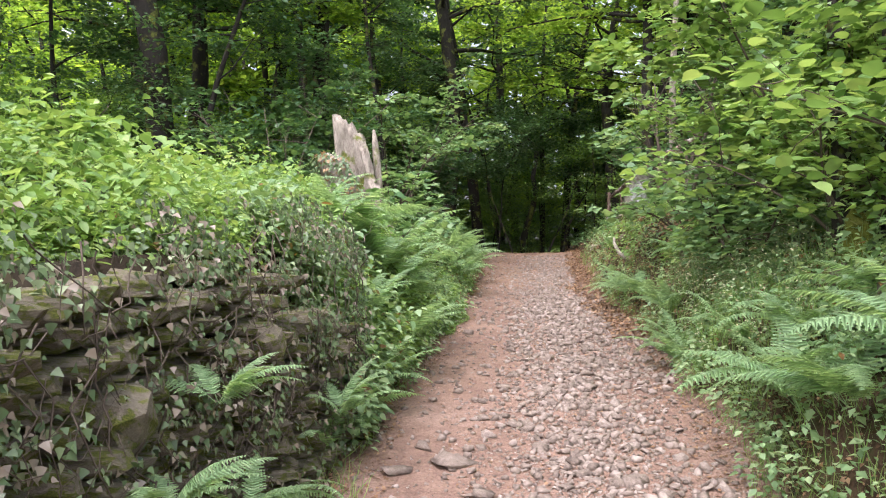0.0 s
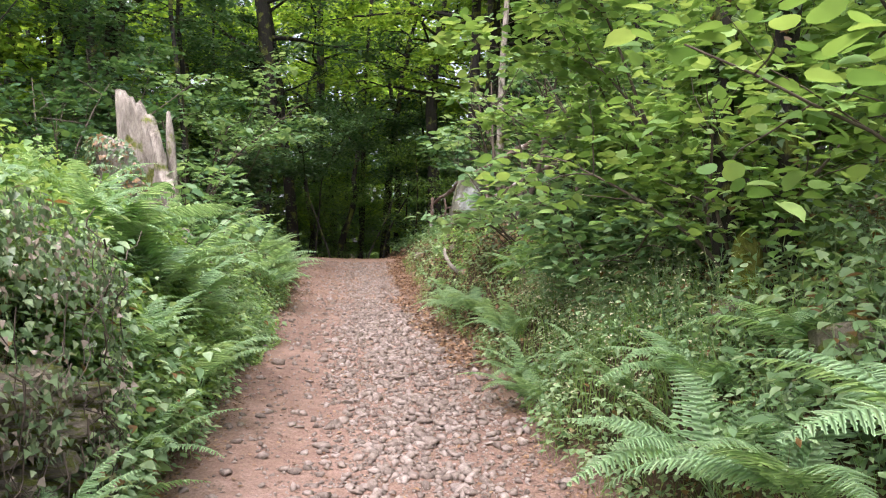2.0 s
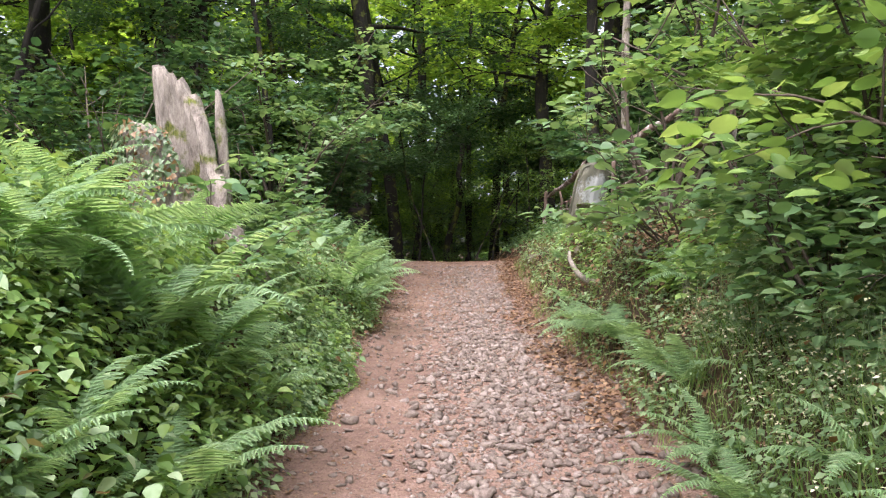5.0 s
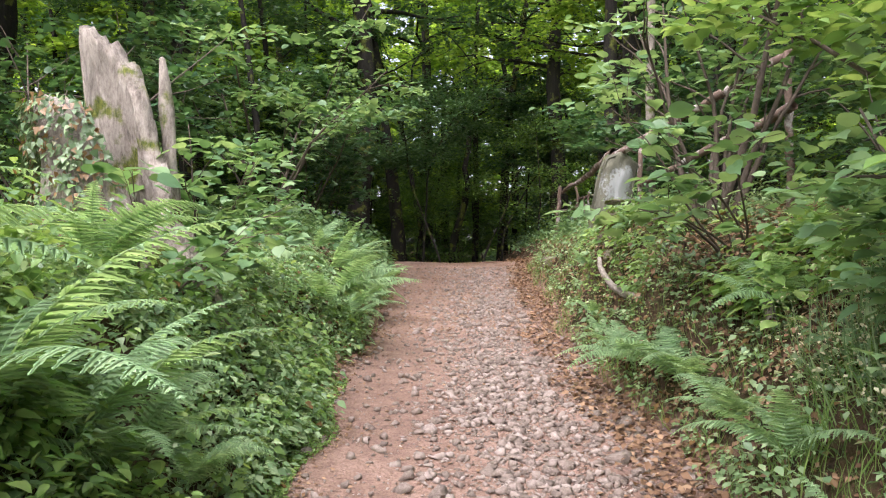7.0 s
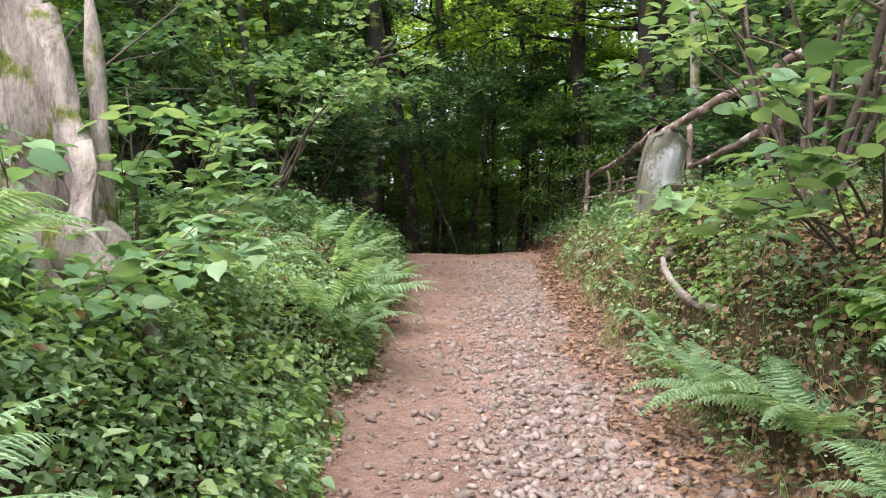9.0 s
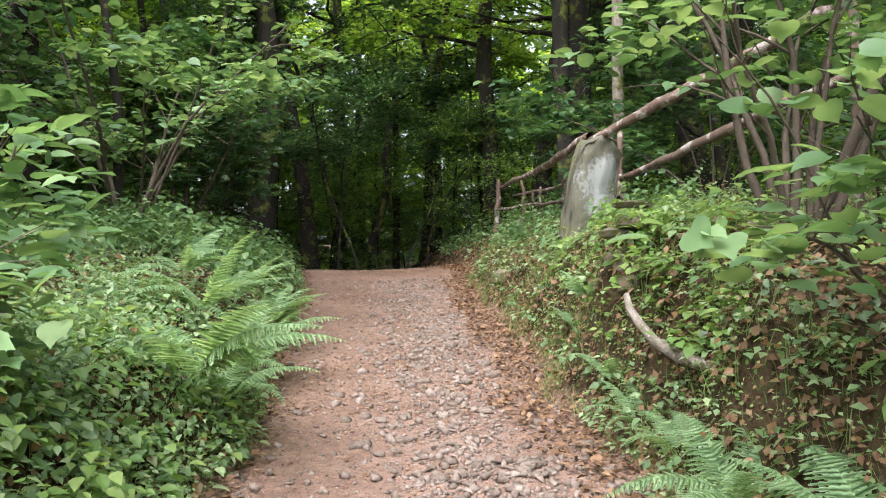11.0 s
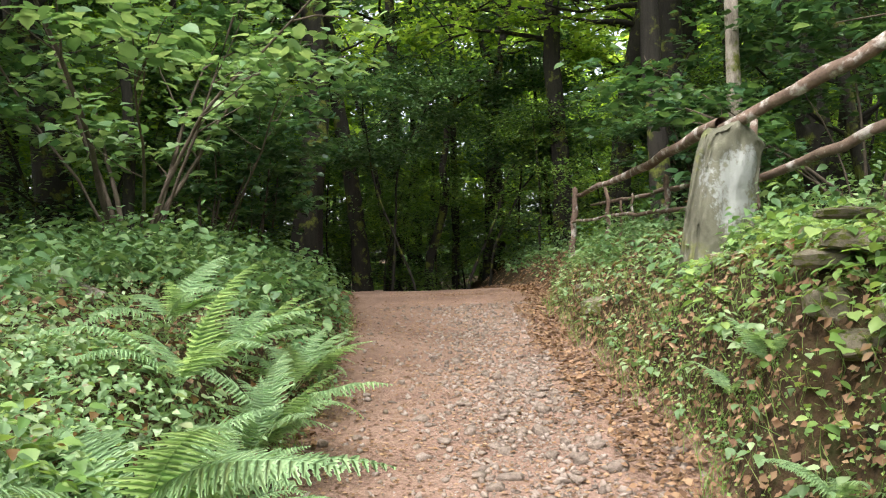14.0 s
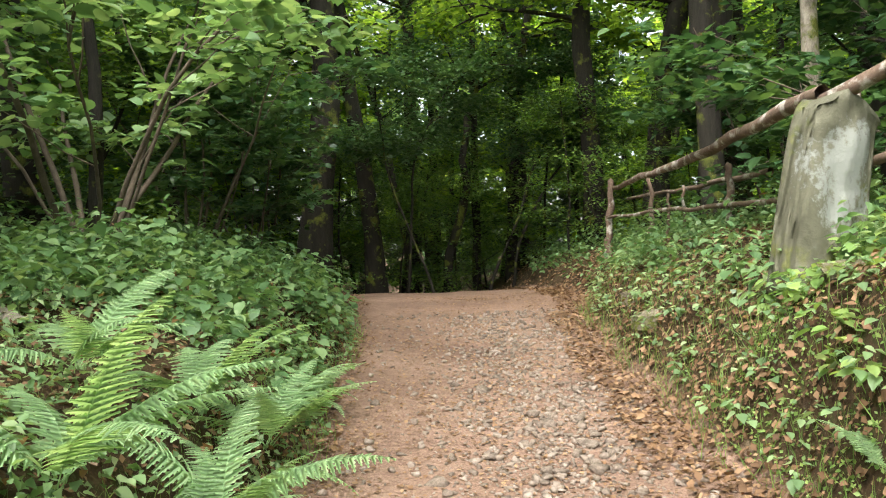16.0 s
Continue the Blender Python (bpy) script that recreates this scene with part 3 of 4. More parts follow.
for y, z, s in ((2.5, 0.98, 0.22), (2.35, 0.62, 0.18), (3.6, 1.1, 0.16)):
    child("stone", BLOCKS[int(y * 10) % 8], wall, Matrix.Translation((float(wall_face(y)) + 0.06, y, z)) @ Matrix.Rotation(0.5, 4, "X") @ Matrix.Diagonal((0.26, s, s * 1.1, 1)), "large pale bulging boulder")
ys = np.linspace(-0.8, 4.75, 40)
cv, cf = [], []
for i, y in enumerate(ys):
    x = float(wall_face(y))
    for dx, dz in ((-0.1, -0.1), (-0.22, 1.3 - 0.3 * max(0, y - 3.3)), (-0.6, 1.3 - 0.3 * max(0, y - 3.3)), (-0.6, -0.1)):
        cv.append((x + dx, y, 0.0645 * y + dz))
    if i:
        for k in range(4):
            a, b = (i - 1) * 4 + k, (i - 1) * 4 + (k + 1) % 4
            cf += [(a, b, b + 4), (a, b + 4, a + 4)]
child("core", mesh_of("core", np.array(cv), np.array(cf), SOIL), wall, label="dark earth and rubble behind the stones")


# ---- green cover of the banks ----
def bank_spot(r, side, y0, y1, d0, d1, count):
    y = r.uniform(y0, y1, count)
    d = r.uniform(d0, d1, count)
    return (left_edge(y) - d if side < 0 else right_edge(y) + d), y


def mat_of_leaves(name, side, y0, y1, d0, d1, count, size, template, mat, seed, label, lift=(0.0, 0.08), tilt=0.45, clump=0.5, category="ground cover"):
    """Small leaves that hug the ground, thick in some spots and thin in others."""
    r = np.random.default_rng(seed)
    x, y = bank_spot(r, side, y0, y1, d0, d1, int(count * 1.6))
    keep = r.uniform(size=len(x)) < (1 - clump) + clump * ease(0.5 + 1.4 * lumps(x * 1.3 + seed, y * 1.3))
    x, y = x[keep], y[keep]
    n = slope(x, y)
    z = height(x, y)
    p = np.stack([x, y, z], -1) + n * r.uniform(*lift, len(x))[:, None]
    v, f = scatter(template, p, n + r.normal(0, tilt, n.shape) + np.array((0, 0, 0.3)), r.normal(0, 1, n.shape), size * r.uniform(0.6, 1.3, len(x)))
    return tagged(new(name, mesh_of(name, v, f, mat)), label, category, kind="stuff")


def herb_patch(name, side, y0, y1, d0, d1, plants, leaves, tall, size, template, mat, seed, label, category="undergrowth", spread=0.12, stem_mat=None):
    """Upright leafy herbs: thin stems with leaves in tiers."""
    r = np.random.default_rng(seed)
    x, y = bank_spot(r, side, y0, y1, d0, d1, plants)
    base = np.stack([x, y, height(x, y)], -1)
    h = tall * r.uniform(0.45, 1.1, plants) * (0.75 + 0.5 * ease(0.5 + lumps(x * 0.8, y * 0.8 + seed)))
    lean = slope(x, y) * 0.5 + np.array((0, 0, 0.6)) + r.normal(0, 0.18, (plants, 3))
    k = np.repeat(np.arange(plants), leaves)
    s = np.tile(np.linspace(0.25, 1.0, leaves), plants) + r.normal(0, 0.05, len(k))
    turn = r.uniform(0, 6.3, len(k))
    out = np.stack([np.cos(turn), np.sin(turn), np.zeros(len(k))], -1)
    p = base[k] + lean[k] * (h[k] * s)[:, None] + out * (r.uniform(0.1, 1.0, len(k)) * spread)[:, None]
    n = out * 0.35 + np.array((0, 0, 1.0)) + r.normal(0, 0.25, (len(k), 3))
    v, f = scatter(template, p, n, out - np.array((0, 0, 0.2)), size * r.uniform(0.4, 1.5, len(k)) * (1.15 - 0.4 * s))
    ob = tagged(new(name, mesh_of(name, v, f, mat)), label, category, kind="stuff")
    sv, sf = scatter(BLADE, base, np.cross(lean, (0, 1, 0)) + 0.01, lean, h)
    child("stems", mesh_of("stems", sv, sf, stem_mat or mat), ob)
    return ob


for side, seed in ((-1, 13), (1, 14)):
    herb_patch("wood_floor_herbs", side, -7, 27, 1.2, 5.5, 1900, 7, 0.32, 0.075, SIMPLE, HERB, seed, "scattered low green plants on the wood floor")
    herb_patch("wood_floor_herbs", side, -12, 32, 4.0, 13.0, 2600, 6, 0.35, 0.1, SIMPLE, SHADED_WOOD_LEAF, seed + 50, "scattered low green plants on the wood floor")
    mat_of_leaves("leaf_litter", side, -8, 30, 1.0, 9.0, 9000, 0.08, SIMPLE, LITTER, seed + 70, "brown dead leaves lying on the wood floor", (0.005, 0.03), 0.3, 0.5, "leaf litter")
    herb_patch("bank_herbs", side, -6, 2.2, 0.05, 2.5, 900, 8, 0.3, 0.06, SIMPLE, HERB, seed + 80, "small green herbs along the edge of the track")
# the left bank, from the wall's top to the crest
mat_of_leaves("ivy", -1, -1.5, 5.4, 0.35, 2.0, 9000, 0.05, IVYLEAF, IVY, 1, "dark ivy trailing over the top of the wall", (0.0, 0.1), 0.6, 0.4, "ivy")
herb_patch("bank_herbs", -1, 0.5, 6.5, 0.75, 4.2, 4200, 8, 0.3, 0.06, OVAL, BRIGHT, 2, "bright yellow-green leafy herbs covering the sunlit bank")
herb_patch("bank_herbs", -1, 1.5, 9.5, 0.9, 3.0, 900, 9, 0.42, 0.075, BROAD, BRIGHT, 3, "bright green broad-leaved herbs on the sunlit bank")
herb_patch("brambles", -1, 5.0, 8.0, 0.1, 1.4, 1200, 10, 0.4, 0.058, BROAD, BRIGHT, 4, "tangle of green bramble and herbs spilling down the bank")
herb_patch("bank_herbs", -1, 4.6, 10.5, -0.02, 0.9, 1500, 8, 0.22, 0.05, SIMPLE, HERB, 5, "small green herbs along the edge of the track")
mat_of_leaves("ivy", -1, 8.6, 21, 0.0, 3.2, 17000, 0.036, IVYLEAF, HERB, 6, "low mat of ground ivy and small herbs on the bank", (0.0, 0.16), 0.8, 0.45)
herb_patch("bank_herbs", -1, 8.4, 12.5, 0.1, 1.1, 420, 9, 0.26, 0.06, BROAD, BRIGHT, 15, "light green herbs growing through the ivy of the bank")
herb_patch("bank_herbs", -1, 8.4, 19, 0.05, 2.6, 1100, 8, 0.2, 0.045, OVAL, HAZEL, 16, "small pale green herbs growing through the ivy of the bank")
mat_of_leaves("ivy", -1, 8.0, 13.5, 0.05, 1.2, 6500, 0.035, IVYLEAF, HERB, 7, "dense mat of small ivy leaves on the steep bank", (0.0, 0.18), 0.85, 0.3)
herb_patch("bank_herbs", -1, 8.6, 14, 0.0, 1.3, 900, 7, 0.2, 0.055, BROAD, HERB, 8, "small green herbs along the edge of the track")
herb_patch("brambles", -1, 15.5, 21, 0.1, 2.2, 520, 10, 0.4, 0.08, ROUND, HAZEL, 9, "bluish green broad-leaved brambles on the bank")
herb_patch("brambles", -1, 13.0, 20, 1.4, 4.0, 500, 8, 0.35, 0.09, BROAD, HAZEL, 10, "scattered green brambles on the bank top")
herb_patch("bank_herbs", -1, 0.5, 5.6, 0.58, 1.05, 1100, 8, 0.24, 0.05, OVAL, BRIGHT, 11, "bright green herbs hanging over the wall top")
herb_patch("brambles", -1, 4.5, 6.0, 0.0, 0.7, 420, 10, 0.5, 0.06, BROAD, HERB, 12, "tangle of green bramble and herbs at the wall end")
# the right bank
mat_of_leaves("ivy", 1, 8.3, 12.5, 0.4, 3.0, 3200, 0.05, IVYLEAF, IVY, 40, "ivy spreading among dead leaves on the bank", (0.0, 0.1), 0.6, 0.6, "ivy")
herb_patch("bank_herbs", 1, 8.7, 10.3, 0.45, 1.4, 120, 11, 0.3, 0.075, ROUND, BRIGHT, 43, "bright green round-leaved plants on the bank")
herb_patch("bank_herbs", 1, 11.2, 12.9, 0.2, 0.7, 34, 16, 0.3, 0.05, ROUND, BRIGHT, 44, "bright green round-leaved plants on the bank")
mat_of_leaves("ivy", 1, 1.5, 8.6, 0.5, 4.0, 14000, 0.055, IVYLEAF, IVY, 21, "dark ivy spreading over the steep bank", (0.0, 0.12), 0.6, 0.35, "ivy")
herb_patch("bank_herbs", 1, 8.6, 12.5, 0.0, 0.5, 330, 8, 0.18, 0.05, SIMPLE, HERB, 45, "small green herbs along the edge of the track")
herb_patch("bank_herbs", 1, 1.5, 8.6, 0.0, 0.9, 1500, 8, 0.24, 0.05, SIMPLE, HERB, 22, "small green herbs along the edge of the track")
herb_patch("brambles", 1, 2.5, 8.7, 0.5, 2.6, 750, 9, 0.4, 0.065, BROAD, HERB, 23, "tangle of green bramble and herbs on the bank")
herb_patch("bank_herbs", 1, 11.0, 16, 0.3, 1.3, 110, 11, 0.22, 0.065, ROUND, BRIGHT, 24, "bright green round-leaved plants on the bank")
mat_of_leaves("ivy", 1, 11, 22, 0.3, 3.0, 3200, 0.045, IVYLEAF, IVY, 25, "patches of ivy among dead leaves on the bank", (0.0, 0.1), 0.6, 0.7, "ivy")
herb_patch("bank_herbs", 1, 11.5, 22, 0.1, 1.6, 600, 8, 0.22, 0.055, BROAD, HERB, 26, "small green herbs among dead leaves on the bank")
mat_of_leaves("leaf_litter", 1, 20, 30, -0.3, 4.5, 4500, 0.07, SIMPLE, LITTER, 36, "brown dead leaves lying beyond the crest", (0.005, 0.03), 0.35, 0.3, "leaf litter")
herb_patch("brambles", 1, 21.5, 28, 0.2, 3.5, 260, 9, 0.4, 0.08, BROAD, HAZEL, 35, "low green brambles beside the crest")
herb_patch("brambles", 1, 15, 22.5, 0.5, 2.5, 420, 9, 0.4, 0.08, BROAD, HAZEL, 27, "green brambles under the fence")
mat_of_leaves("leaf_litter", 1, 8.3, 24, -0.45, 3.5, 24000, 0.055, SIMPLE, LITTER, 28, "brown dead leaves lying on the bank and track edge", (0.01, 0.06), 0.4, 0.3, "leaf litter")
mat_of_leaves("leaf_litter", -1, 10.5, 24, -0.1, 3.0, 9000, 0.055, SIMPLE, LITTER, 29, "brown dead leaves lying on the bank and track edge", (0.01, 0.07), 0.4, 0.4, "leaf litter")
mat_of_leaves("leaf_litter", 1, 13.0, 23.5, -2.6, 0.0, 5200, 0.035, SIMPLE, LITTER, 37, "brown dead leaves trodden into the upper track", (0.004, 0.012), 0.25, 0.6, "leaf litter")
mat_of_leaves("leaf_litter", 1, 2, 23, -2.3, 0.0, 1500, 0.035, SIMPLE, LITTER, 30, "scattered small dead leaves on the track", (0.004, 0.012), 0.3, 0.3, "leaf litter")
mat_of_leaves("leaf_litter", 1, 1.5, 23, -0.25, 0.35, 5000, 0.03, SIMPLE, LITTER, 38, "brown crumbled leaves along the track edge", (0.004, 0.015), 0.35, 0.3, "leaf litter")
mat_of_leaves("leaf_litter", -1, 1.5, 23, -0.2, 0.3, 4000, 0.03, SIMPLE, LITTER, 39, "brown crumbled leaves along the track edge", (0.004, 0.015), 0.35, 0.3, "leaf litter")


def ivy_on_wall():
    r = np.random.default_rng(41)
    n = 27000
    y, z = r.uniform(1.4, 5.1, n), 1.5 * r.uniform(0, 1, n) ** 0.8
    cover = 0.04 + 1.2 * lumps(y * 2.2, z * 3.1 + 4) + 0.5 * (z - 0.8) + 0.4 * ease((y - 4.5) / 0.5)
    on = r.uniform(size=n) < np.clip(cover - 0.08, 0.06, 1)
    y, z = y[on], z[on] * (1 + 0.12 * lumps(y[on] * 1.5, y[on]))
    x = wall_face(y) + 0.17 - 0.1 * z - 0.25 * ease((z - 1.2) / 0.4) + r.uniform(0.0, 0.1, len(y))
    p = np.stack([x, y, 0.0645 * y + z], -1)
    nn = np.array((1.0, -0.25, 0.45)) + r.normal(0, 0.5, p.shape)
    v, f = scatter(IVYLEAF, p, nn, np.array((0.2, 0, -1.0)) + r.normal(0, 0.5, p.shape), 0.03 * r.uniform(0.5, 1.4, len(y)))
    ob = tagged(new("ivy", mesh_of("ivy", v, f, WALL_IVY)), "ivy climbing over the dry stone wall, dusty and partly dead", "ivy", kind="stuff")
    pieces = []
    for k in range(150):
        y0, z0 = r.uniform(1.6, 5.0), r.uniform(0.5, 1.5)
        pts = bend((float(wall_face(y0)) + 0.24 - 0.1 * z0, y0, 0.0645 * y0 + z0), (0.05, r.normal(0, 0.7), -1), r.uniform(0.25, 0.8), 6, r, 0.28)
        pts[:, 0] = wall_face(pts[:, 1]) + 0.22 - 0.08 * z0 + r.normal(0, 0.02, len(pts))
        pieces.append(tube(pts, np.linspace(0.0035, 0.0015, 7) * r.uniform(0.5, 1.3), 4))
    v, f = joined(pieces)
    child("stems", mesh_of("stems", v, f, TWIG), ob, label="dry brown trailing stems")


ivy_on_wall()


# ---- ferns ----
def frond_mesh(seed, arch):
    """One fern frond a metre long: a curved stalk with toothed leaflets in pairs."""
    r = np.random.default_rng(seed)
    s = np.linspace(0, 1, 30)
    a = np.radians(60 - arch * 100 * s ** 1.2)
    step = 1 / 29
    py, pz = np.cumsum(np.cos(a)) * step, np.cumsum(np.sin(a)) * step
    px = 0.06 * np.sin(s * 3 + seed)
    stalk = np.stack([px, py, pz], -1)
    pieces = [tube(stalk, np.linspace(0.004, 0.001, 30), 3)]
    ways = unit(np.gradient(stalk, axis=0))
    for i in range(4, 30):
        q = s[i]
        length = 0.235 * min(1, (q - 0.08) / 0.22) ** 0.7 * (1.03 - q) ** 0.75 * r.uniform(0.9, 1.08)
        side0 = np.array((1.0, 0, 0))
        up = unit(np.cross(side0, ways[i]))
        for sign in (1, -1):
            d = unit(sign * side0 + 0.38 * ways[i] - 0.12 * up + r.normal(0, 0.06, 3))
            back_way = unit(ways[i] - d * np.dot(ways[i], d))
            teeth = 4
            v, f = [], []

            def at(w, out):
                wid = 0.036 * (1.05 - w * 0.85) * (0.45 + length * 2.4)
                return stalk[i] + d * length * w + out * back_way * wid - up * 0.15 * length * w * w

            for t in range(teeth + 1):
                w = t / teeth
                v += [at(w, 0), at(w, 0.5), at(w, -0.5)]
            for t in range(teeth):
                a0, b0 = 3 * t, 3 * t + 3
                for g, side in ((1, 1), (2, -1)):
                    v.append(at((t + 0.75) / teeth, side))
                    k = len(v) - 1
                    f += [(a0, a0 + g, k), (a0, k, b0), (b0, k, b0 + g)]
            pieces.append((np.array(v), np.array(f)))
    v, f = joined(pieces)
    return mesh_of("frond", v, f, FERN)


FRONDS = [frond_mesh(400 + s, 0.5 + 0.1 * s) for s in range(6)]


def fern(x, y, size, count, seed, lean=0.0, toward=0.0, label="green fern with arching toothed fronds"):
    r = np.random.default_rng(seed)
    ob = thing("fern", Matrix.Translation((x, y, ground_at(x, y) + 0.02)), label, "fern", "ferns on the banks")
    for k in range(count):
        turn = 2 * math.pi * k / count + r.normal(0, 0.25)
        # fronds on the bank's side stand up, those over the track hang lower
        t2 = turn + lean * math.sin(toward - turn)
        s = size * r.uniform(0.9, 1.3)
        child("frond", FRONDS[r.integers(6)], ob, Matrix.Rotation(t2, 4, "Z") @ Matrix.Rotation(r.normal(0, 0.15), 4, "X") @ Matrix.Rotation(r.normal(0, 0.2), 4, "Y") @ Matrix.Scale(s, 4))
    return ob


WEST, EAST = math.pi / 2, -math.pi / 2
for k, (x, y, s, c) in enumerate(((2.0, 4.3, 0.72, 9), (2.25, 4.9, 0.6, 8), (1.95, 3.7, 0.6, 8), (2.6, 4.4, 0.6, 7), (2.2, 5.5, 0.42, 7), (2.25, 6.2, 0.42, 7),
                                  (2.12, 6.9, 0.5, 8), (2.3, 7.5, 0.5, 8), (2.42, 8.2, 0.48, 7), (2.5, 8.9, 0.5, 8), (2.6, 9.85, 0.72, 10), (2.55, 10.6, 0.62, 9), (3.0, 9.3, 0.5, 7),
                                  (2.62, 11.3, 0.42, 7), (2.7, 11.9, 0.36, 7), (2.78, 12.5, 0.34, 7), (2.9, 13.2, 0.3, 6), (3.05, 13.9, 0.28, 6), (2.15, 3.1, 0.7, 8), (2.3, 2.3, 0.7, 7))):
    fern(x, y, s, c, 500 + k, 0.6 if y < 8 else 0.15, WEST)
for k, (x, y, s, c) in enumerate(((-0.72, 4.35, 0.5, 8), (-0.85, 3.7, 0.42, 7), (-0.6, 4.9, 0.5, 7), (-0.75, 5.8, 0.55, 7), (-0.95, 6.6, 0.6, 8), (-0.6, 7.2, 0.82, 9), (-0.4, 7.9, 0.6, 8), (-1.2, 7.6, 0.6, 7),
                                  (-0.75, 8.6, 0.6, 7), (0.12, 12.2, 0.78, 8), (0.3, 13.0, 0.5, 7), (0.42, 14.2, 0.62, 8), (0.48, 15.1, 0.62, 9), (0.2, 14.7, 0.55, 7), (0.05, 13.5, 0.62, 8), (0.35, 13.7, 0.55, 8), (-0.15, 14.3, 0.55, 7), (0.3, 12.6, 0.5, 7), (0.58, 16.3, 0.45, 7),
                                  (-1.5, 6.2, 0.5, 7), (-1.6, 8.6, 0.5, 6), (-1.35, 5.3, 0.5, 6), (-0.5, 5.5, 0.5, 8), (-0.6, 6.2, 0.5, 8), (-0.25, 8.3, 0.45, 7), (-0.3, 6.6, 0.6, 8), (-0.5, 7.7, 0.7, 8), (-0.85, 6.9, 0.7, 8))):
    f1 = fern(x, y, s, c, 600 + k, 0.6, EAST)
    if 5 < y < 9 or 12 < y < 15.5:
        # rooted higher, on the crown of the thicket's root mass
        f1.location.z += 0.26 if 6 < y < 8 else 0.14
for k, (y, z) in enumerate(((2.9, 0.75), (2.5, 0.5), (3.1, 0.25), (2.3, 0.3), (4.2, 0.35))):
    f0 = fern(float(wall_face(y)) + 0.25, y, 0.32, 7, 700 + k, 0.9, EAST, "small fern rooted in the joints of the wall")
    f0.location.z = 0.0645 * y + z


# ---- grass and faded flowers ----
def grass_tuft(side, y0, y1, d0, d1, count, tall, seed):
    r = np.random.default_rng(seed)
    x, y = bank_spot(r, side, y0, y1, d0, d1, count)
    p = np.stack([x, y, height(x, y)], -1)
    up = np.array((0, 0, 1.0)) + r.normal(0, 0.35, p.shape)
    v, f = scatter(BLADE, p, r.normal(0, 1, p.shape) * (1, 1, 0.2), up, tall * r.uniform(0.5, 1.2, count))
    return tagged(new("grass", mesh_of("grass", v, f, BRIGHT)), "thin green grass along the edge of the track", "grass", kind="stuff")


grass_tuft(-1, 2, 21, -0.06, 0.4, 3500, 0.16, 51)
grass_tuft(1, 2, 21, -0.06, 0.5, 4500, 0.2, 52)
grass_tuft(1, 4.8, 8.5, 0.1, 1.0, 1500, 0.3, 53)
for y0, y1, d0, d1, k in ((5.0, 7.2, 0.2, 0.9, 61), (7.2, 8.6, 0.35, 0.8, 62)):
    herb_patch("faded_flowers", 1, y0, y1, d0, d1, 150, 14, 0.5, 0.022, SIMPLE, FLOWER, k, "pale cream seed heads of faded flowers among ferns", "flowers", 0.06, HERB)


# ---- shrubs: hazels and others ----
def hazel(name, x, y, stems, tall, way, leaves, sprays, size, seed, label, mat=None, thick=0.02, droop=0.06, spread=0.45, low=0.25, fan=0.9, template=None, group="hazels on the banks", z=None):
    """A many-stemmed shrub whose stems arch along way."""
    r = np.random.default_rng(seed)
    ob = thing(name, Matrix.Translation((x, y, ground_at(x, y) - 0.05 if z is None else z)), label, "shrub", group)
    limbs = []
    for k in range(stems):
        turn = 6.283 * k / stems
        d = np.array((math.cos(turn) * 0.4 * fan + way[0], math.sin(turn) * 0.4 * fan + way[1], 1.0)) + r.normal(0, 0.12, 3)
        length = tall * r.uniform(0.7, 1.1)
        pts = bend((0.1 * math.cos(turn), 0.1 * math.sin(turn), 0), d, length, 8, r, 0.09, droop)
        th = thick * r.uniform(0.6, 1.2)
        stem = child("stem", mesh_of("stem", *tube(pts, np.linspace(th, th * 0.25, 9), 6), TWIG, True), ob)
        limbs.append(pts)
        for _ in range(4):
            i = r.integers(3, 8)
            q = bend(pts[i], unit(pts[i] - pts[i - 1]) + r.normal(0, 0.7, 3) * (1, 1, 0.4), length * 0.35, 5, r, 0.12, droop)
            child("twig", mesh_of("twig", *tube(q, np.linspace(th * 0.35, th * 0.1, 6), 4), TWIG), stem)
            limbs.append(q)
    v, f = leafy(r, limbs, sprays, leaves, 0.26, size, template or ROUND, spread, 0.3, low)
    child("leaves", mesh_of("leaves", v, f, mat or HAZEL), ob)
    return ob


GREEN_HAZEL = "hazel shrub with arching stems and broad green leaves"
# bright leaf on near hazels puts the sunlit look into the colour
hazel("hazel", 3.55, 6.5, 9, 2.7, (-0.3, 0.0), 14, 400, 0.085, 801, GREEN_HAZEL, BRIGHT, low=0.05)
hazel("hazel", 2.95, 7.3, 8, 1.3, (-0.1, 0.0), 12, 170, 0.08, 821, "low leafy hazel growth on the bank", low=0.05)
hazel("hazel", 3.1, 5.7, 8, 1.4, (-0.05, 0.0), 12, 170, 0.08, 823, "low leafy hazel growth on the bank", BRIGHT, low=0.05)
hazel("hazel", 3.7, 8.0, 9, 2.3, (0.0, 0.0), 13, 150, 0.09, 802, GREEN_HAZEL, BRIGHT, low=0.25)
hazel("hazel", 3.35, 10.7, 6, 1.5, (-0.75, -0.5), 9, 24, 0.12, 803, "hazel branch reaching over the bank with large pale green leaves", low=0.6, droop=0.06, fan=0.7, spread=0.25, thick=0.012)
hazel("hazel", 5.2, 7.4, 8, 3.6, (-0.05, 0.0), 14, 240, 0.1, 804, GREEN_HAZEL, HAZEL)
hazel("hazel", 3.35, 3.5, 6, 2.3, (-0.6, 0.05), 12, 70, 0.085, 805, "hazel branches overhanging the track, leaves coloured a sunlit yellow-green", BRIGHT, low=0.5, droop=0.015, fan=0.5, spread=0.3)
hazel("hazel", 4.3, 4.0, 7, 3.6, (-0.25, 0.0), 14, 220, 0.1, 806, GREEN_HAZEL, BRIGHT)
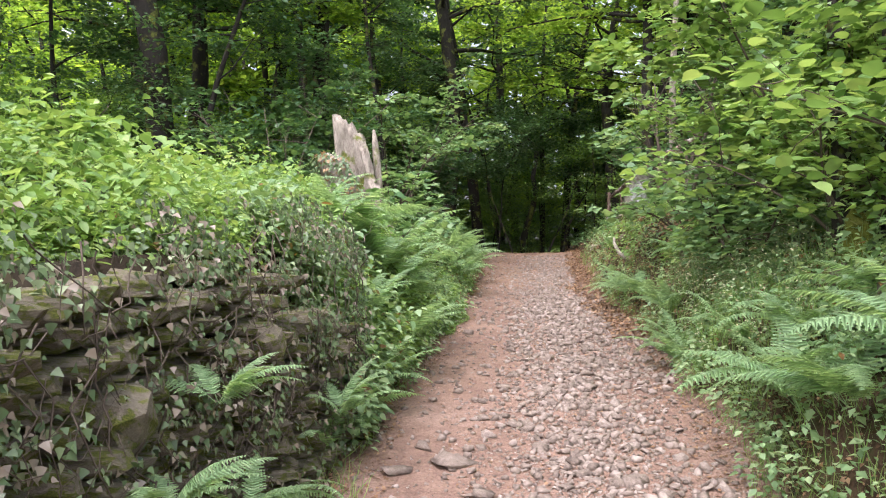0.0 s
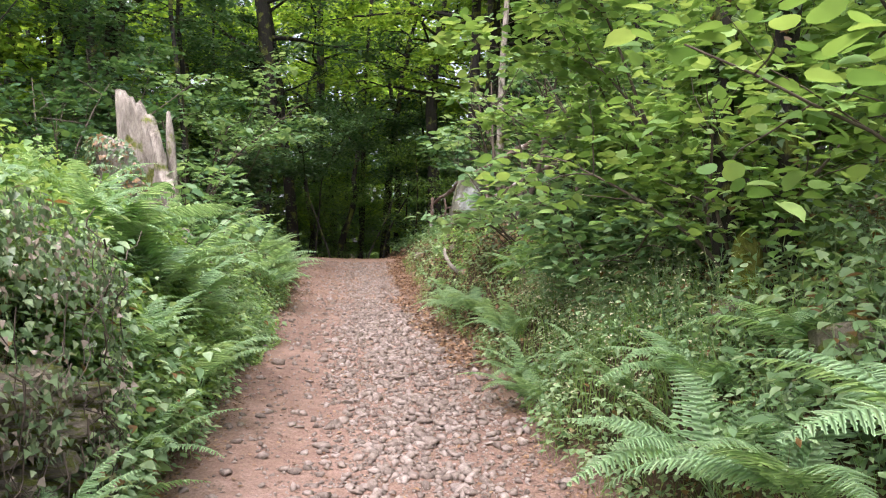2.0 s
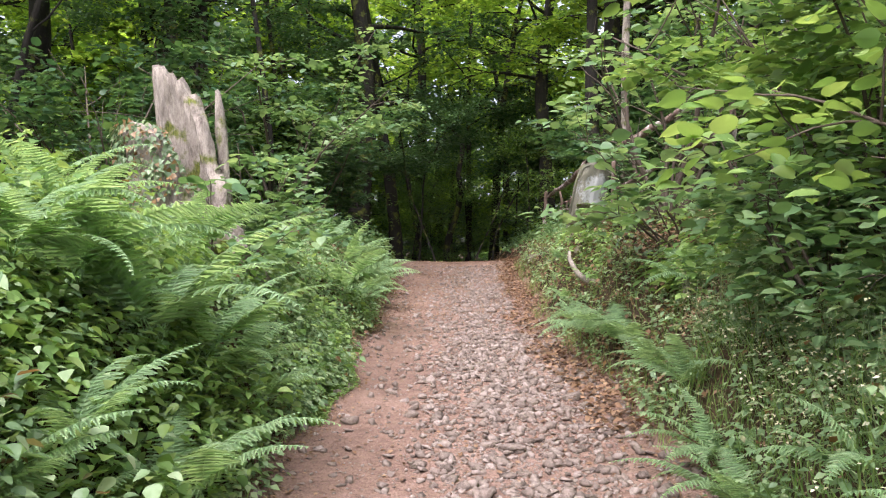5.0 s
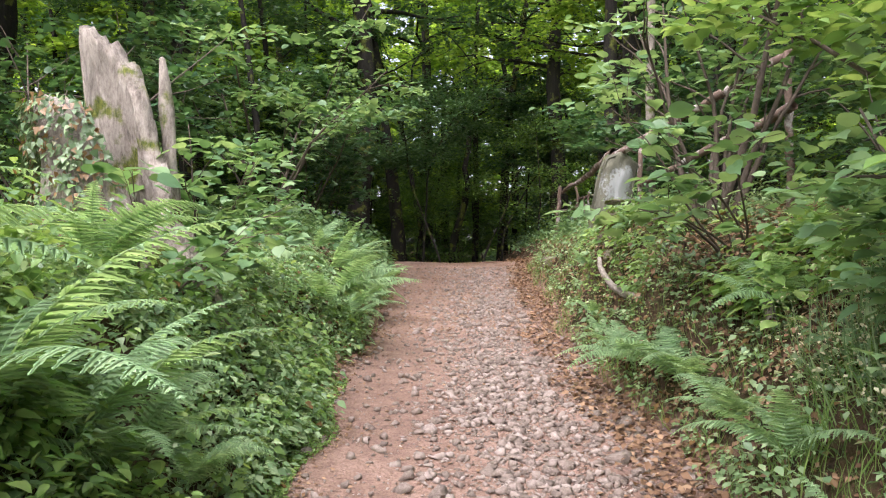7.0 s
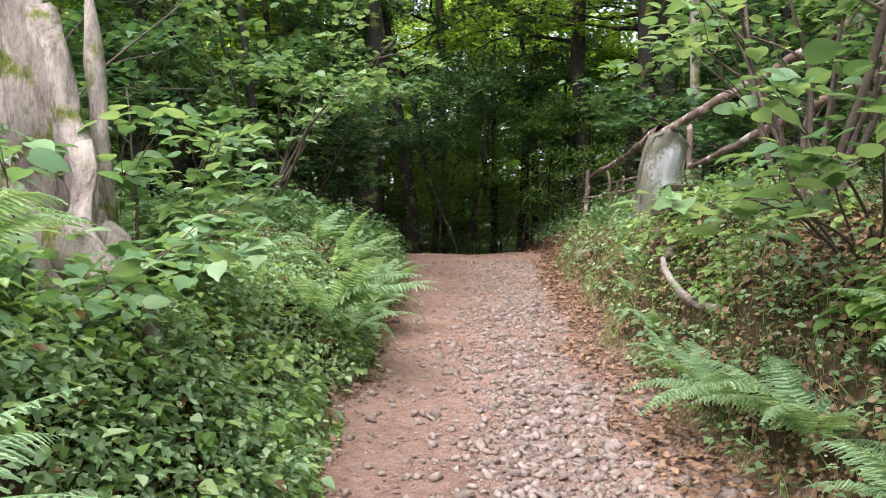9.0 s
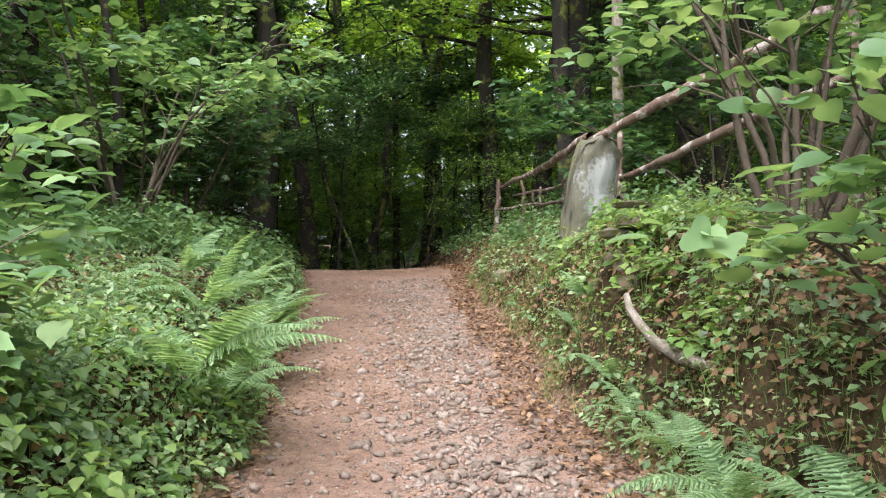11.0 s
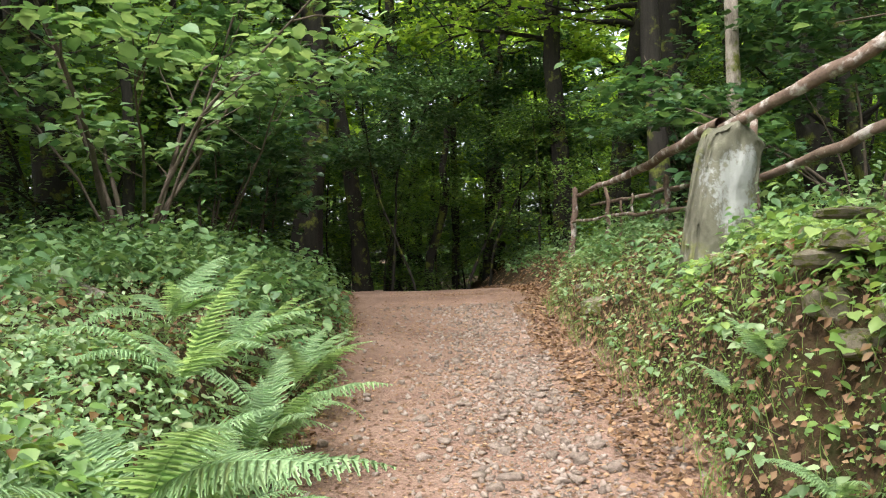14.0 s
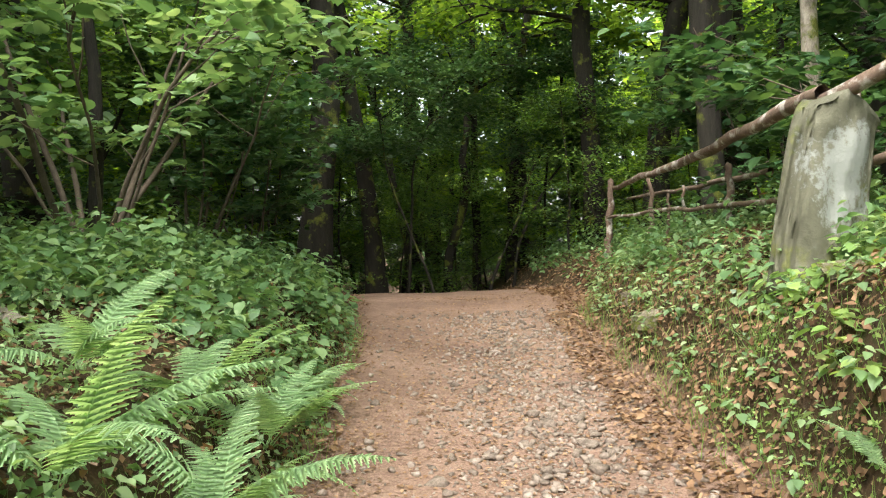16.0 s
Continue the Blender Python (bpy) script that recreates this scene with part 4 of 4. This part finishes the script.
hazel("hazel", 3.75, 11.9, 10, 2.8, (0.02, -0.05), 12, 80, 0.1, 807, "hazel with bare brown lower stems beside the fence", thick=0.035, low=0.6, fan=0.5, droop=0.02)
hazel("hazel", 6.0, 10.8, 7, 3.6, (0.0, 0.0), 14, 220, 0.1, 808, GREEN_HAZEL, HAZEL)
hazel("young_sycamore", -0.75, 10.9, 7, 1.2, (0.03, 0.0), 10, 75, 0.1, 809, "young broad-leaved sapling growing beside the stump", thick=0.012, fan=0.6, low=0.2, spread=0.22)
hazel("young_sycamore", -0.75, 9.65, 6, 0.85, (0.05, 0.0), 10, 34, 0.1, 810, "young broad-leaved sapling growing beside the stump", thick=0.008, fan=1.0, low=0.2, spread=0.2)
hazel("hazel", -1.2, 17.6, 9, 3.6, (0.05, -0.1), 14, 170, 0.11, 811, "hazel clump with upright stems and layered green leaves", HAZEL, thick=0.03, low=0.35)
# the next six hazels have the wood's shade put into their leaf colour
hazel("hazel", -2.8, 16.2, 8, 3.4, (0.05, -0.05), 14, 190, 0.11, 812, GREEN_HAZEL, SHADED_WOOD_LEAF, low=0.2)
hazel("hazel", -2.6, 12.6, 7, 2.6, (0.0, 0.1), 14, 110, 0.1, 813, GREEN_HAZEL, SHADED_WOOD_LEAF, low=0.2)
hazel("hazel", -0.9, 20.2, 8, 3.2, (0.1, 0.0), 14, 230, 0.11, 814, GREEN_HAZEL, SHADED_WOOD_LEAF, low=0.2)
hazel("hazel", -0.6, 22.8, 7, 2.6, (0.05, 0.0), 14, 200, 0.11, 815, GREEN_HAZEL, SHADED_WOOD_LEAF, low=0.1)
hazel("hazel", 6.2, 17.0, 8, 3.2, (0.0, 0.0), 14, 220, 0.11, 816, GREEN_HAZEL, SHADED_WOOD_LEAF, low=0.3)
hazel("hazel", 6.6, 21.0, 8, 3.0, (-0.1, 0.0), 14, 220, 0.11, 817, GREEN_HAZEL, SHADED_WOOD_LEAF, low=0.2)
hazel("foxglove", -2.35, 4.7, 3, 0.5, (0.05, 0), 6, 12, 0.2, 818, "tall leafy plant with long pale green leaves", BRIGHT, 0.01, 0.02, 0.08, 0.1, 0.4, SIMPLE, "plants on the bank")


# ---- broken stump ----
def stump():
    x0, y0 = -1.2, 10.35
    ob = thing("tree_stump", Matrix.Translation((x0, y0, ground_at(-1.0, 10.4) - 0.1)), "broken hollow tree stump, pale jagged wood with ivy", "stump")
    r = np.random.default_rng(77)
    sides, rows = 84, 20
    # height of the broken rim round the hollow: a tall slab behind, a lower stub in front
    tops = {0: 0.8, 0.3: 1.1, 0.5: 1.5, 0.75: 1.64, 0.95: 1.72, 1.2: 1.86, 1.35: 1.84, 1.5: 1.95, 1.8: 2.02, 2.0: 1.98, 2.1: 1.4, 2.4: 1.25, 3.0: 1.2, 3.8: 1.38, 4.5: 1.36, 4.9: 1.1, 5.2: 0.75, 5.6: 0.5, 6.0: 0.6, 6.283: 0.8}
    ang = np.linspace(0, 2 * np.pi, sides, endpoint=False)

    def rim(a):
        return np.interp(a, list(tops), list(tops.values()))

    top = rim(ang) + r.normal(0, 0.018, sides) + 0.015 * np.sin(ang * 23)
    vs, fs = [], []
    for layer, inward in ((0, 0.0), (1, 0.11)):
        for k in range(rows):
            h = top * k / (rows - 1)
            rad = 0.4 + 0.16 * np.exp(-h * 3) - 0.03 * h - inward + 0.018 * np.sin(ang * 5 + h * 2) + 0.009 * np.sin(ang * 13 - h * 1.5) + 0.008 * np.sin(ang * 31 + h * 2) + 0.012 * np.sin(h * 9 + ang * 4) + r.normal(0, 0.006, sides)
            vs.append(np.stack([rad * np.cos(ang) - 0.05 * h * h, rad * 0.9 * np.sin(ang), h * (1 - 0.03 * layer)], -1))
    v = np.concatenate(vs)
    n = rows * sides
    for k in range(rows - 1):
        for j in range(sides):
            a, b = k * sides + j, k * sides + (j + 1) % sides
            fs += [(a, b, b + sides), (a, b + sides, a + sides), (n + b, n + a, n + a + sides), (n + b, n + a + sides, n + b + sides)]
    e = (rows - 1) * sides
    for j in range(sides):
        a, b = e + j, e + (j + 1) % sides
        fs += [(a, b, n + b), (a, n + b, n + a)]
    child("trunk", mesh_of("trunk", v, np.array(fs), DEADWOOD), ob, label="pale weathered hollow trunk with a jagged top")
    pts = bend((0.33, 0.22, 0.5), (0.0, 0, 1), 1.28, 7, r, 0.04)
    child("splinter", mesh_of("splinter", *tube(pts, (0.09, 0.075, 0.06, 0.05, 0.045, 0.05, 0.04, 0.02), 9, 0.25, 3), DEADWOOD), ob, label="thin upright splinter of wood")
    for a, l in ((-0.55, 0.95), (-1.3, 0.6), (2.6, 0.6), (0.2, 0.6)):
        p = bend((0.34 * math.cos(a), 0.34 * math.sin(a), 0.5), (math.cos(a), math.sin(a), -0.75), l, 6, r, 0.1, 0.1)
        child("root", mesh_of("root", *tube(p, np.linspace(0.13, 0.05, 7), 9, 0.15, 4), DEADWOOD, True), ob)
    m = 3600
    a = r.uniform(2.1, 5.3, m)
    h = np.minimum(r.uniform(0.2, 1.4, m), rim(a) + 0.06)
    rad = 0.42 + 0.1 * np.exp(-h * 3) + 0.08 * r.uniform(size=m) - 0.25 * r.uniform(size=m) * (h > rim(a))
    p = np.stack([rad * np.cos(a) - 0.05 * h * h, rad * 0.9 * np.sin(a), h], -1)
    on = r.uniform(size=m) < np.clip(0.5 + 1.2 * lumps(a * 1.7, h * 2.5), 0.12, 1) * (1 - 0.7 * ease((a - 4.6) / 0.5))
    nn = np.stack([np.cos(a), np.sin(a), 0.4 + 0 * a], -1) + r.normal(0, 0.4, (m, 3))
    v, f = scatter(IVYLEAF, p[on], nn[on], np.array((0, 0, -1.0)) + r.normal(0, 0.5, (on.sum(), 3)), 0.05 * r.uniform(0.6, 1.3, on.sum()))
    child("ivy", mesh_of("ivy", v, f, IVY), ob, label="dusty dark ivy leaves")


stump()


# ---- standing stone and fence ----
def standing_stone():
    r = np.random.default_rng(91)
    bm = bmesh.new()
    bmesh.ops.create_cube(bm, size=1.0)
    bmesh.ops.subdivide_edges(bm, edges=bm.edges[:], cuts=16, use_grid_fill=True)
    for p in bm.verts:
        x, y, z = p.co
        w = z + 0.5
        round_top = 1 - 0.25 * max(0, w - 0.8) * 5 * abs(x + 0.2)
        px = x * (0.56 - 0.1 * w) - (0.05 * (1 - w)) + 0.17 * w - 0.08 * w * (1 - w)
        d = noise.noise(Vector((x * 3, y * 3, z * 3))) * 0.06 + noise.noise(Vector((x * 9, y * 9, z * 9))) * 0.03 + noise.noise(Vector((x * 22, y * 22, z * 30))) * 0.014
        bulge = 0.2 * (1 - (2 * abs(x)) ** 3 * 0.35)
        p.co = Vector((px + d, y * 2 * bulge * 0.9 + d, w * 1.28 * round_top + d * 0.7))
    me = bpy.data.meshes.new("standing_stone")
    bm.to_mesh(me)
    bm.free()
    me.polygons.foreach_set("use_smooth", [True] * len(me.polygons))
    me.materials.append(PILLAR)
    ob = new("standing_stone", me)
    ob.matrix_basis = pose(3.92, 15.7, 1.87, 0, 0, 12)
    return tagged(ob, "tall rough standing stone, greenish grey with a white lichen patch", "stone")


standing_stone()


def fence():
    ob = thing("fence", Matrix.Identity(4), "rustic fence of crooked peeling poles on the bank top", "fence")
    r = np.random.default_rng(92)

    def pole(name, a, b, ra, rb, bow=0.0, label=""):
        s = np.linspace(0, 1, 14)[:, None]
        pts = np.array(a) * (1 - s) + np.array(b) * s + np.array((0, 0, 1)) * bow * np.sin(s * np.pi) + r.normal(0, 0.012, (14, 3))
        child(name, mesh_of(name, *tube(pts, np.linspace(ra, rb, 14), 9, 0.14, int(ra * 1000)), RAIL, True), ob, label=label)

    pole("rail", (4.0, 15.72, 3.16), (5.0, 23.2, 3.1), 0.055, 0.035, -0.07, "upper pole with patches of peeling white bark")
    pole("rail", (5.2, 13.0, 3.98), (4.0, 15.75, 3.1), 0.06, 0.05, 0.0, "upper pole with patches of peeling white bark")
    pole("rail", (5.05, 12.9, 3.3), (4.55, 16.2, 2.72), 0.055, 0.04, 0.02, "lower pole with patches of peeling white bark")
    pole("rail", (4.45, 16.1, 2.5), (4.9, 23.0, 2.6), 0.03, 0.022, 0.03, "thin lower pole")
    pole("rail", (4.9, 18.0, 2.86), (5.6, 24.0, 2.95), 0.035, 0.025, 0.0)
    for x, y, top, k in ((4.66, 18.4, 2.98, 0.045), (4.55, 16.25, 3.25, 0.045), (4.85, 21.0, 3.05, 0.035), (4.95, 22.9, 3.2, 0.06), (5.1, 13.1, 3.95, 0.05), (4.7, 19.6, 2.85, 0.02), (4.8, 20.3, 2.8, 0.02)):
        g = ground_at(x, y) - 0.15
        pole("post", (x + r.normal(0, 0.05), y, g), (x, y, top), k, k * 0.8, 0)


fence()


# ---- fallen branches, ledge stones, bank top soil ----
def branch(points, radii, label, seed, mat=None):
    return tagged(new("fallen_branch", mesh_of("fallen_branch", *tube(points, radii, 9, 0.12, seed), mat or DEADWOOD, True)), label, "branch")


def lying(points, lift=0.03):
    return [(x, y, ground_at(x, y) + lift + d) for x, y, d in points]


branch(((2.68, 12.06, 1.7), (2.66, 11.98, 1.63), (2.67, 11.86, 1.54), (2.69, 11.72, 1.46), (2.74, 11.54, 1.4), (2.83, 11.39, 1.37), (2.96, 11.3, 1.37), (3.2, 11.25, 1.42)), (0.018, 0.024, 0.027, 0.03, 0.034, 0.036, 0.036, 0.03), "bent bare root arching out of the bank", 1)
branch(lying(((-0.75, 15.2, 0), (-1.2, 15.5, 0.02), (-1.9, 15.9, 0.0))), (0.06, 0.07, 0.05), "pale log lying on the bank top", 3)
branch(lying(((2.85, 9.2, 0.05), (2.9, 9.4, 0.25), (2.88, 9.5, 0.42))), (0.03, 0.025, 0.015), "broken pale twig standing on the bank", 4)
lr = np.random.default_rng(19)
for x, y, w, d, h, lift in ((3.05, 12.95, 0.22, 0.24, 0.18, -0.06), (3.02, 12.7, 0.2, 0.24, 0.15, -0.04), (3.1, 13.08, 0.3, 0.26, 0.1, 0.06), (3.14, 12.93, 0.25, 0.28, 0.11, 0.14), (3.15, 13.0, 0.27, 0.26, 0.06, 0.24), (3.06, 12.5, 0.2, 0.22, 0.14, 0.02), (3.0, 13.35, 0.2, 0.2, 0.14, 0.0), (3.45, 11.9, 0.3, 0.25, 0.16, 0.04), (3.5, 12.25, 0.26, 0.2, 0.16, 0.06), (3.62, 15.0, 0.25, 0.2, 0.14, 0.03),
                            (3.45, 17.4, 0.3, 0.25, 0.2, 0.02), (3.7, 18.4, 0.35, 0.25, 0.2, 0.0), (2.5, 4.1, 0.3, 0.3, 0.35, 0.05), (2.75, 5.3, 0.25, 0.25, 0.25, 0.05)):
    ob = new("ledge_stone", BLOCKS[lr.integers(8)])
    ob.matrix_basis = Matrix.Translation((x, y, ground_at(x, y) + lift)) @ Matrix.Rotation(lr.uniform(-0.5, 0.5), 4, "Z") @ Matrix.Diagonal((w, d, h, 1))
    tagged(ob, "mossy rough stone bedded in the bank", "stone", "stones in the bank")


# ---- slim trees seen singly ----
def bare_tree(x, y, tall, radius, pts_way, label, seed, curl=0.06, mat=None):
    r = np.random.default_rng(seed)
    ob = thing("tree", Matrix.Translation((x, y, ground_at(x, y) - 0.2)), label, "tree", "trees of the wood")
    pts = bend((0, 0, 0), pts_way, tall, 12, r, curl)
    child("trunk", mesh_of("trunk", *tube(pts, np.linspace(radius, radius * 0.4, 13), 10, 0.08, seed), mat or BARK, True), ob)
    limbs = []
    for k in range(7):
        i = r.integers(8, 12)
        q = bend(pts[i], (math.cos(k * 2.4), math.sin(k * 2.4), 0.5), tall * 0.25, 5, r, 0.15)
        child("limb", mesh_of("limb", *tube(q, np.linspace(radius * 0.35, radius * 0.08, 6), 5), mat or BARK), ob)
        limbs.append(q)
    v, f = leafy(r, limbs, 130, 20, 0.5, 0.13, SIMPLE, 0.5)
    child("crown", mesh_of("crown", v, f, SHADED_WOOD_LEAF), ob)


bare_tree(3.1, 29.5, 7, 0.13, (0.05, 0, 1), "slender sinuous dark tree beyond the crest", 901, 0.22)
bare_tree(4.1, 32, 12, 0.12, (0, 0, 1), "straight slim grey trunk beyond the crest", 902, 0.03)
bare_tree(5.6, 20.6, 12, 0.17, (-0.07, 0, 1), "dark leaning woodland trunk behind the fence", 912, 0.03)
bare_tree(5.45, 18.2, 9, 0.1, (-0.02, 0, 1), "slim pale brown trunk behind the fence", 903, 0.03, DEADWOOD)
bare_tree(4.4, 7.6, 8, 0.16, (-0.03, 0, 1), "ivy-darkened trunk on the bank among hazels", 904, 0.04)
bare_tree(-1.5, 18.6, 8, 0.07, (0.08, 0, 1), "slim leaning trunk in the hazel clump", 905, 0.05)
bare_tree(-3.6, 19.6, 10, 0.14, (0.03, 0, 1), "dark woodland trunk among understorey leaves", 906, 0.05)
bare_tree(2.2, 30.5, 9, 0.1, (-0.06, 0, 1), "dark woodland trunk among understorey leaves", 907, 0.08)
bare_tree(3.7, 27.5, 5, 0.04, (0.12, 0, 1), "thin sapling beyond the crest", 908, 0.1)
bare_tree(2.4, 26.0, 4.5, 0.03, (-0.1, 0, 1), "thin sapling beyond the crest", 909, 0.1)
bare_tree(1.9, 27.0, 5, 0.035, (0.1, 0, 1), "thin sapling beyond the crest", 910, 0.12)
bare_tree(4.4, 28.5, 5, 0.04, (0.05, 0, 1), "thin sapling beyond the crest", 911, 0.12)


# ---- ivy-clad trunks and a mossy stub on the bank ----
MOSS = rough_material("moss", [(0.3, (0.07, 0.08, 0.015)), (0.55, (0.17, 0.18, 0.03)), (0.75, (0.28, 0.27, 0.06))], 16.0, 1.0)


def ivy_trunk(x, y, tall, radius, way, seed):
    r = np.random.default_rng(seed)
    ob = thing("tree", Matrix.Translation((x, y, ground_at(x, y) - 0.2)), "slim dark trunk on the bank wrapped in ivy", "tree", "ivy-clad trunks")
    pts = bend((0, 0, 0), way, tall, 12, r, 0.05)
    child("trunk", mesh_of("trunk", *tube(pts, np.linspace(radius, radius * 0.5, 13), 10, 0.12, seed), BARK, True), ob)
    limbs = []
    for k in range(6):
        i = r.integers(7, 12)
        q = bend(pts[i], (math.cos(k * 2.4), math.sin(k * 2.4), 0.5), tall * 0.25, 5, r, 0.15)
        child("limb", mesh_of("limb", *tube(q, np.linspace(radius * 0.4, radius * 0.1, 6), 5), BARK), ob)
        limbs.append(q)
    m = 1500
    w = r.uniform(0, 8, m)
    i = w.astype(int)
    at = pts[i] + (pts[i + 1] - pts[i]) * (w - i)[:, None]
    a = r.uniform(0, 6.283, m)
    out = np.stack([np.cos(a), np.sin(a), 0 * a], -1)
    on = r.uniform(size=m) < np.clip(0.45 + lumps(a, w * 1.5), 0.1, 1)
    v, f = scatter(IVYLEAF, (at + out * (radius * 0.9 + r.uniform(0, 0.06, m)[:, None]))[on], (out + r.normal(0, 0.4, (m, 3)) + np.array((0, 0, 0.3)))[on], np.array((0, 0, -1.0)) + r.normal(0, 0.5, (on.sum(), 3)), 0.055 * r.uniform(0.6, 1.3, on.sum()))
    child("ivy", mesh_of("ivy", v, f, IVY), ob, label="glossy dark ivy leaves")
    v, f = leafy(r, limbs, 110, 16, 0.4, 0.1, ROUND, 0.5)
    child("crown", mesh_of("crown", v, f, HAZEL), ob)


ivy_trunk(2.98, 5.75, 6.5, 0.075, (0.0, 0, 1), 921)
ivy_trunk(3.22, 5.5, 6.5, 0.085, (0.03, 0, 1), 922)
stub_pts = bend((2.9, 5.45, ground_at(2.9, 5.45) - 0.1), (0.1, 0.05, 1), 0.5, 6, np.random.default_rng(5), 0.12)
tagged(new("mossy_stub", mesh_of("mossy_stub", *tube(stub_pts, (0.13, 0.11, 0.1, 0.095, 0.09, 0.08, 0.06), 12, 0.15, 6), MOSS, True)), "short broken stub covered in yellow-green moss", "stump")
mat_of_leaves("moss", -1, 8.6, 11.2, -0.12, 0.12, 5000, 0.022, SIMPLE, BRIGHT, 48, "yellow-green moss along the foot of the bank", (0.0, 0.03), 0.6, 0.4, "moss")
mat_of_leaves("moss", 1, 10.5, 15.5, 0.05, 0.9, 7000, 0.026, SIMPLE, BRIGHT, 49, "yellow-green moss on the bank below the ledge", (0.0, 0.03), 0.6, 0.8, "moss")
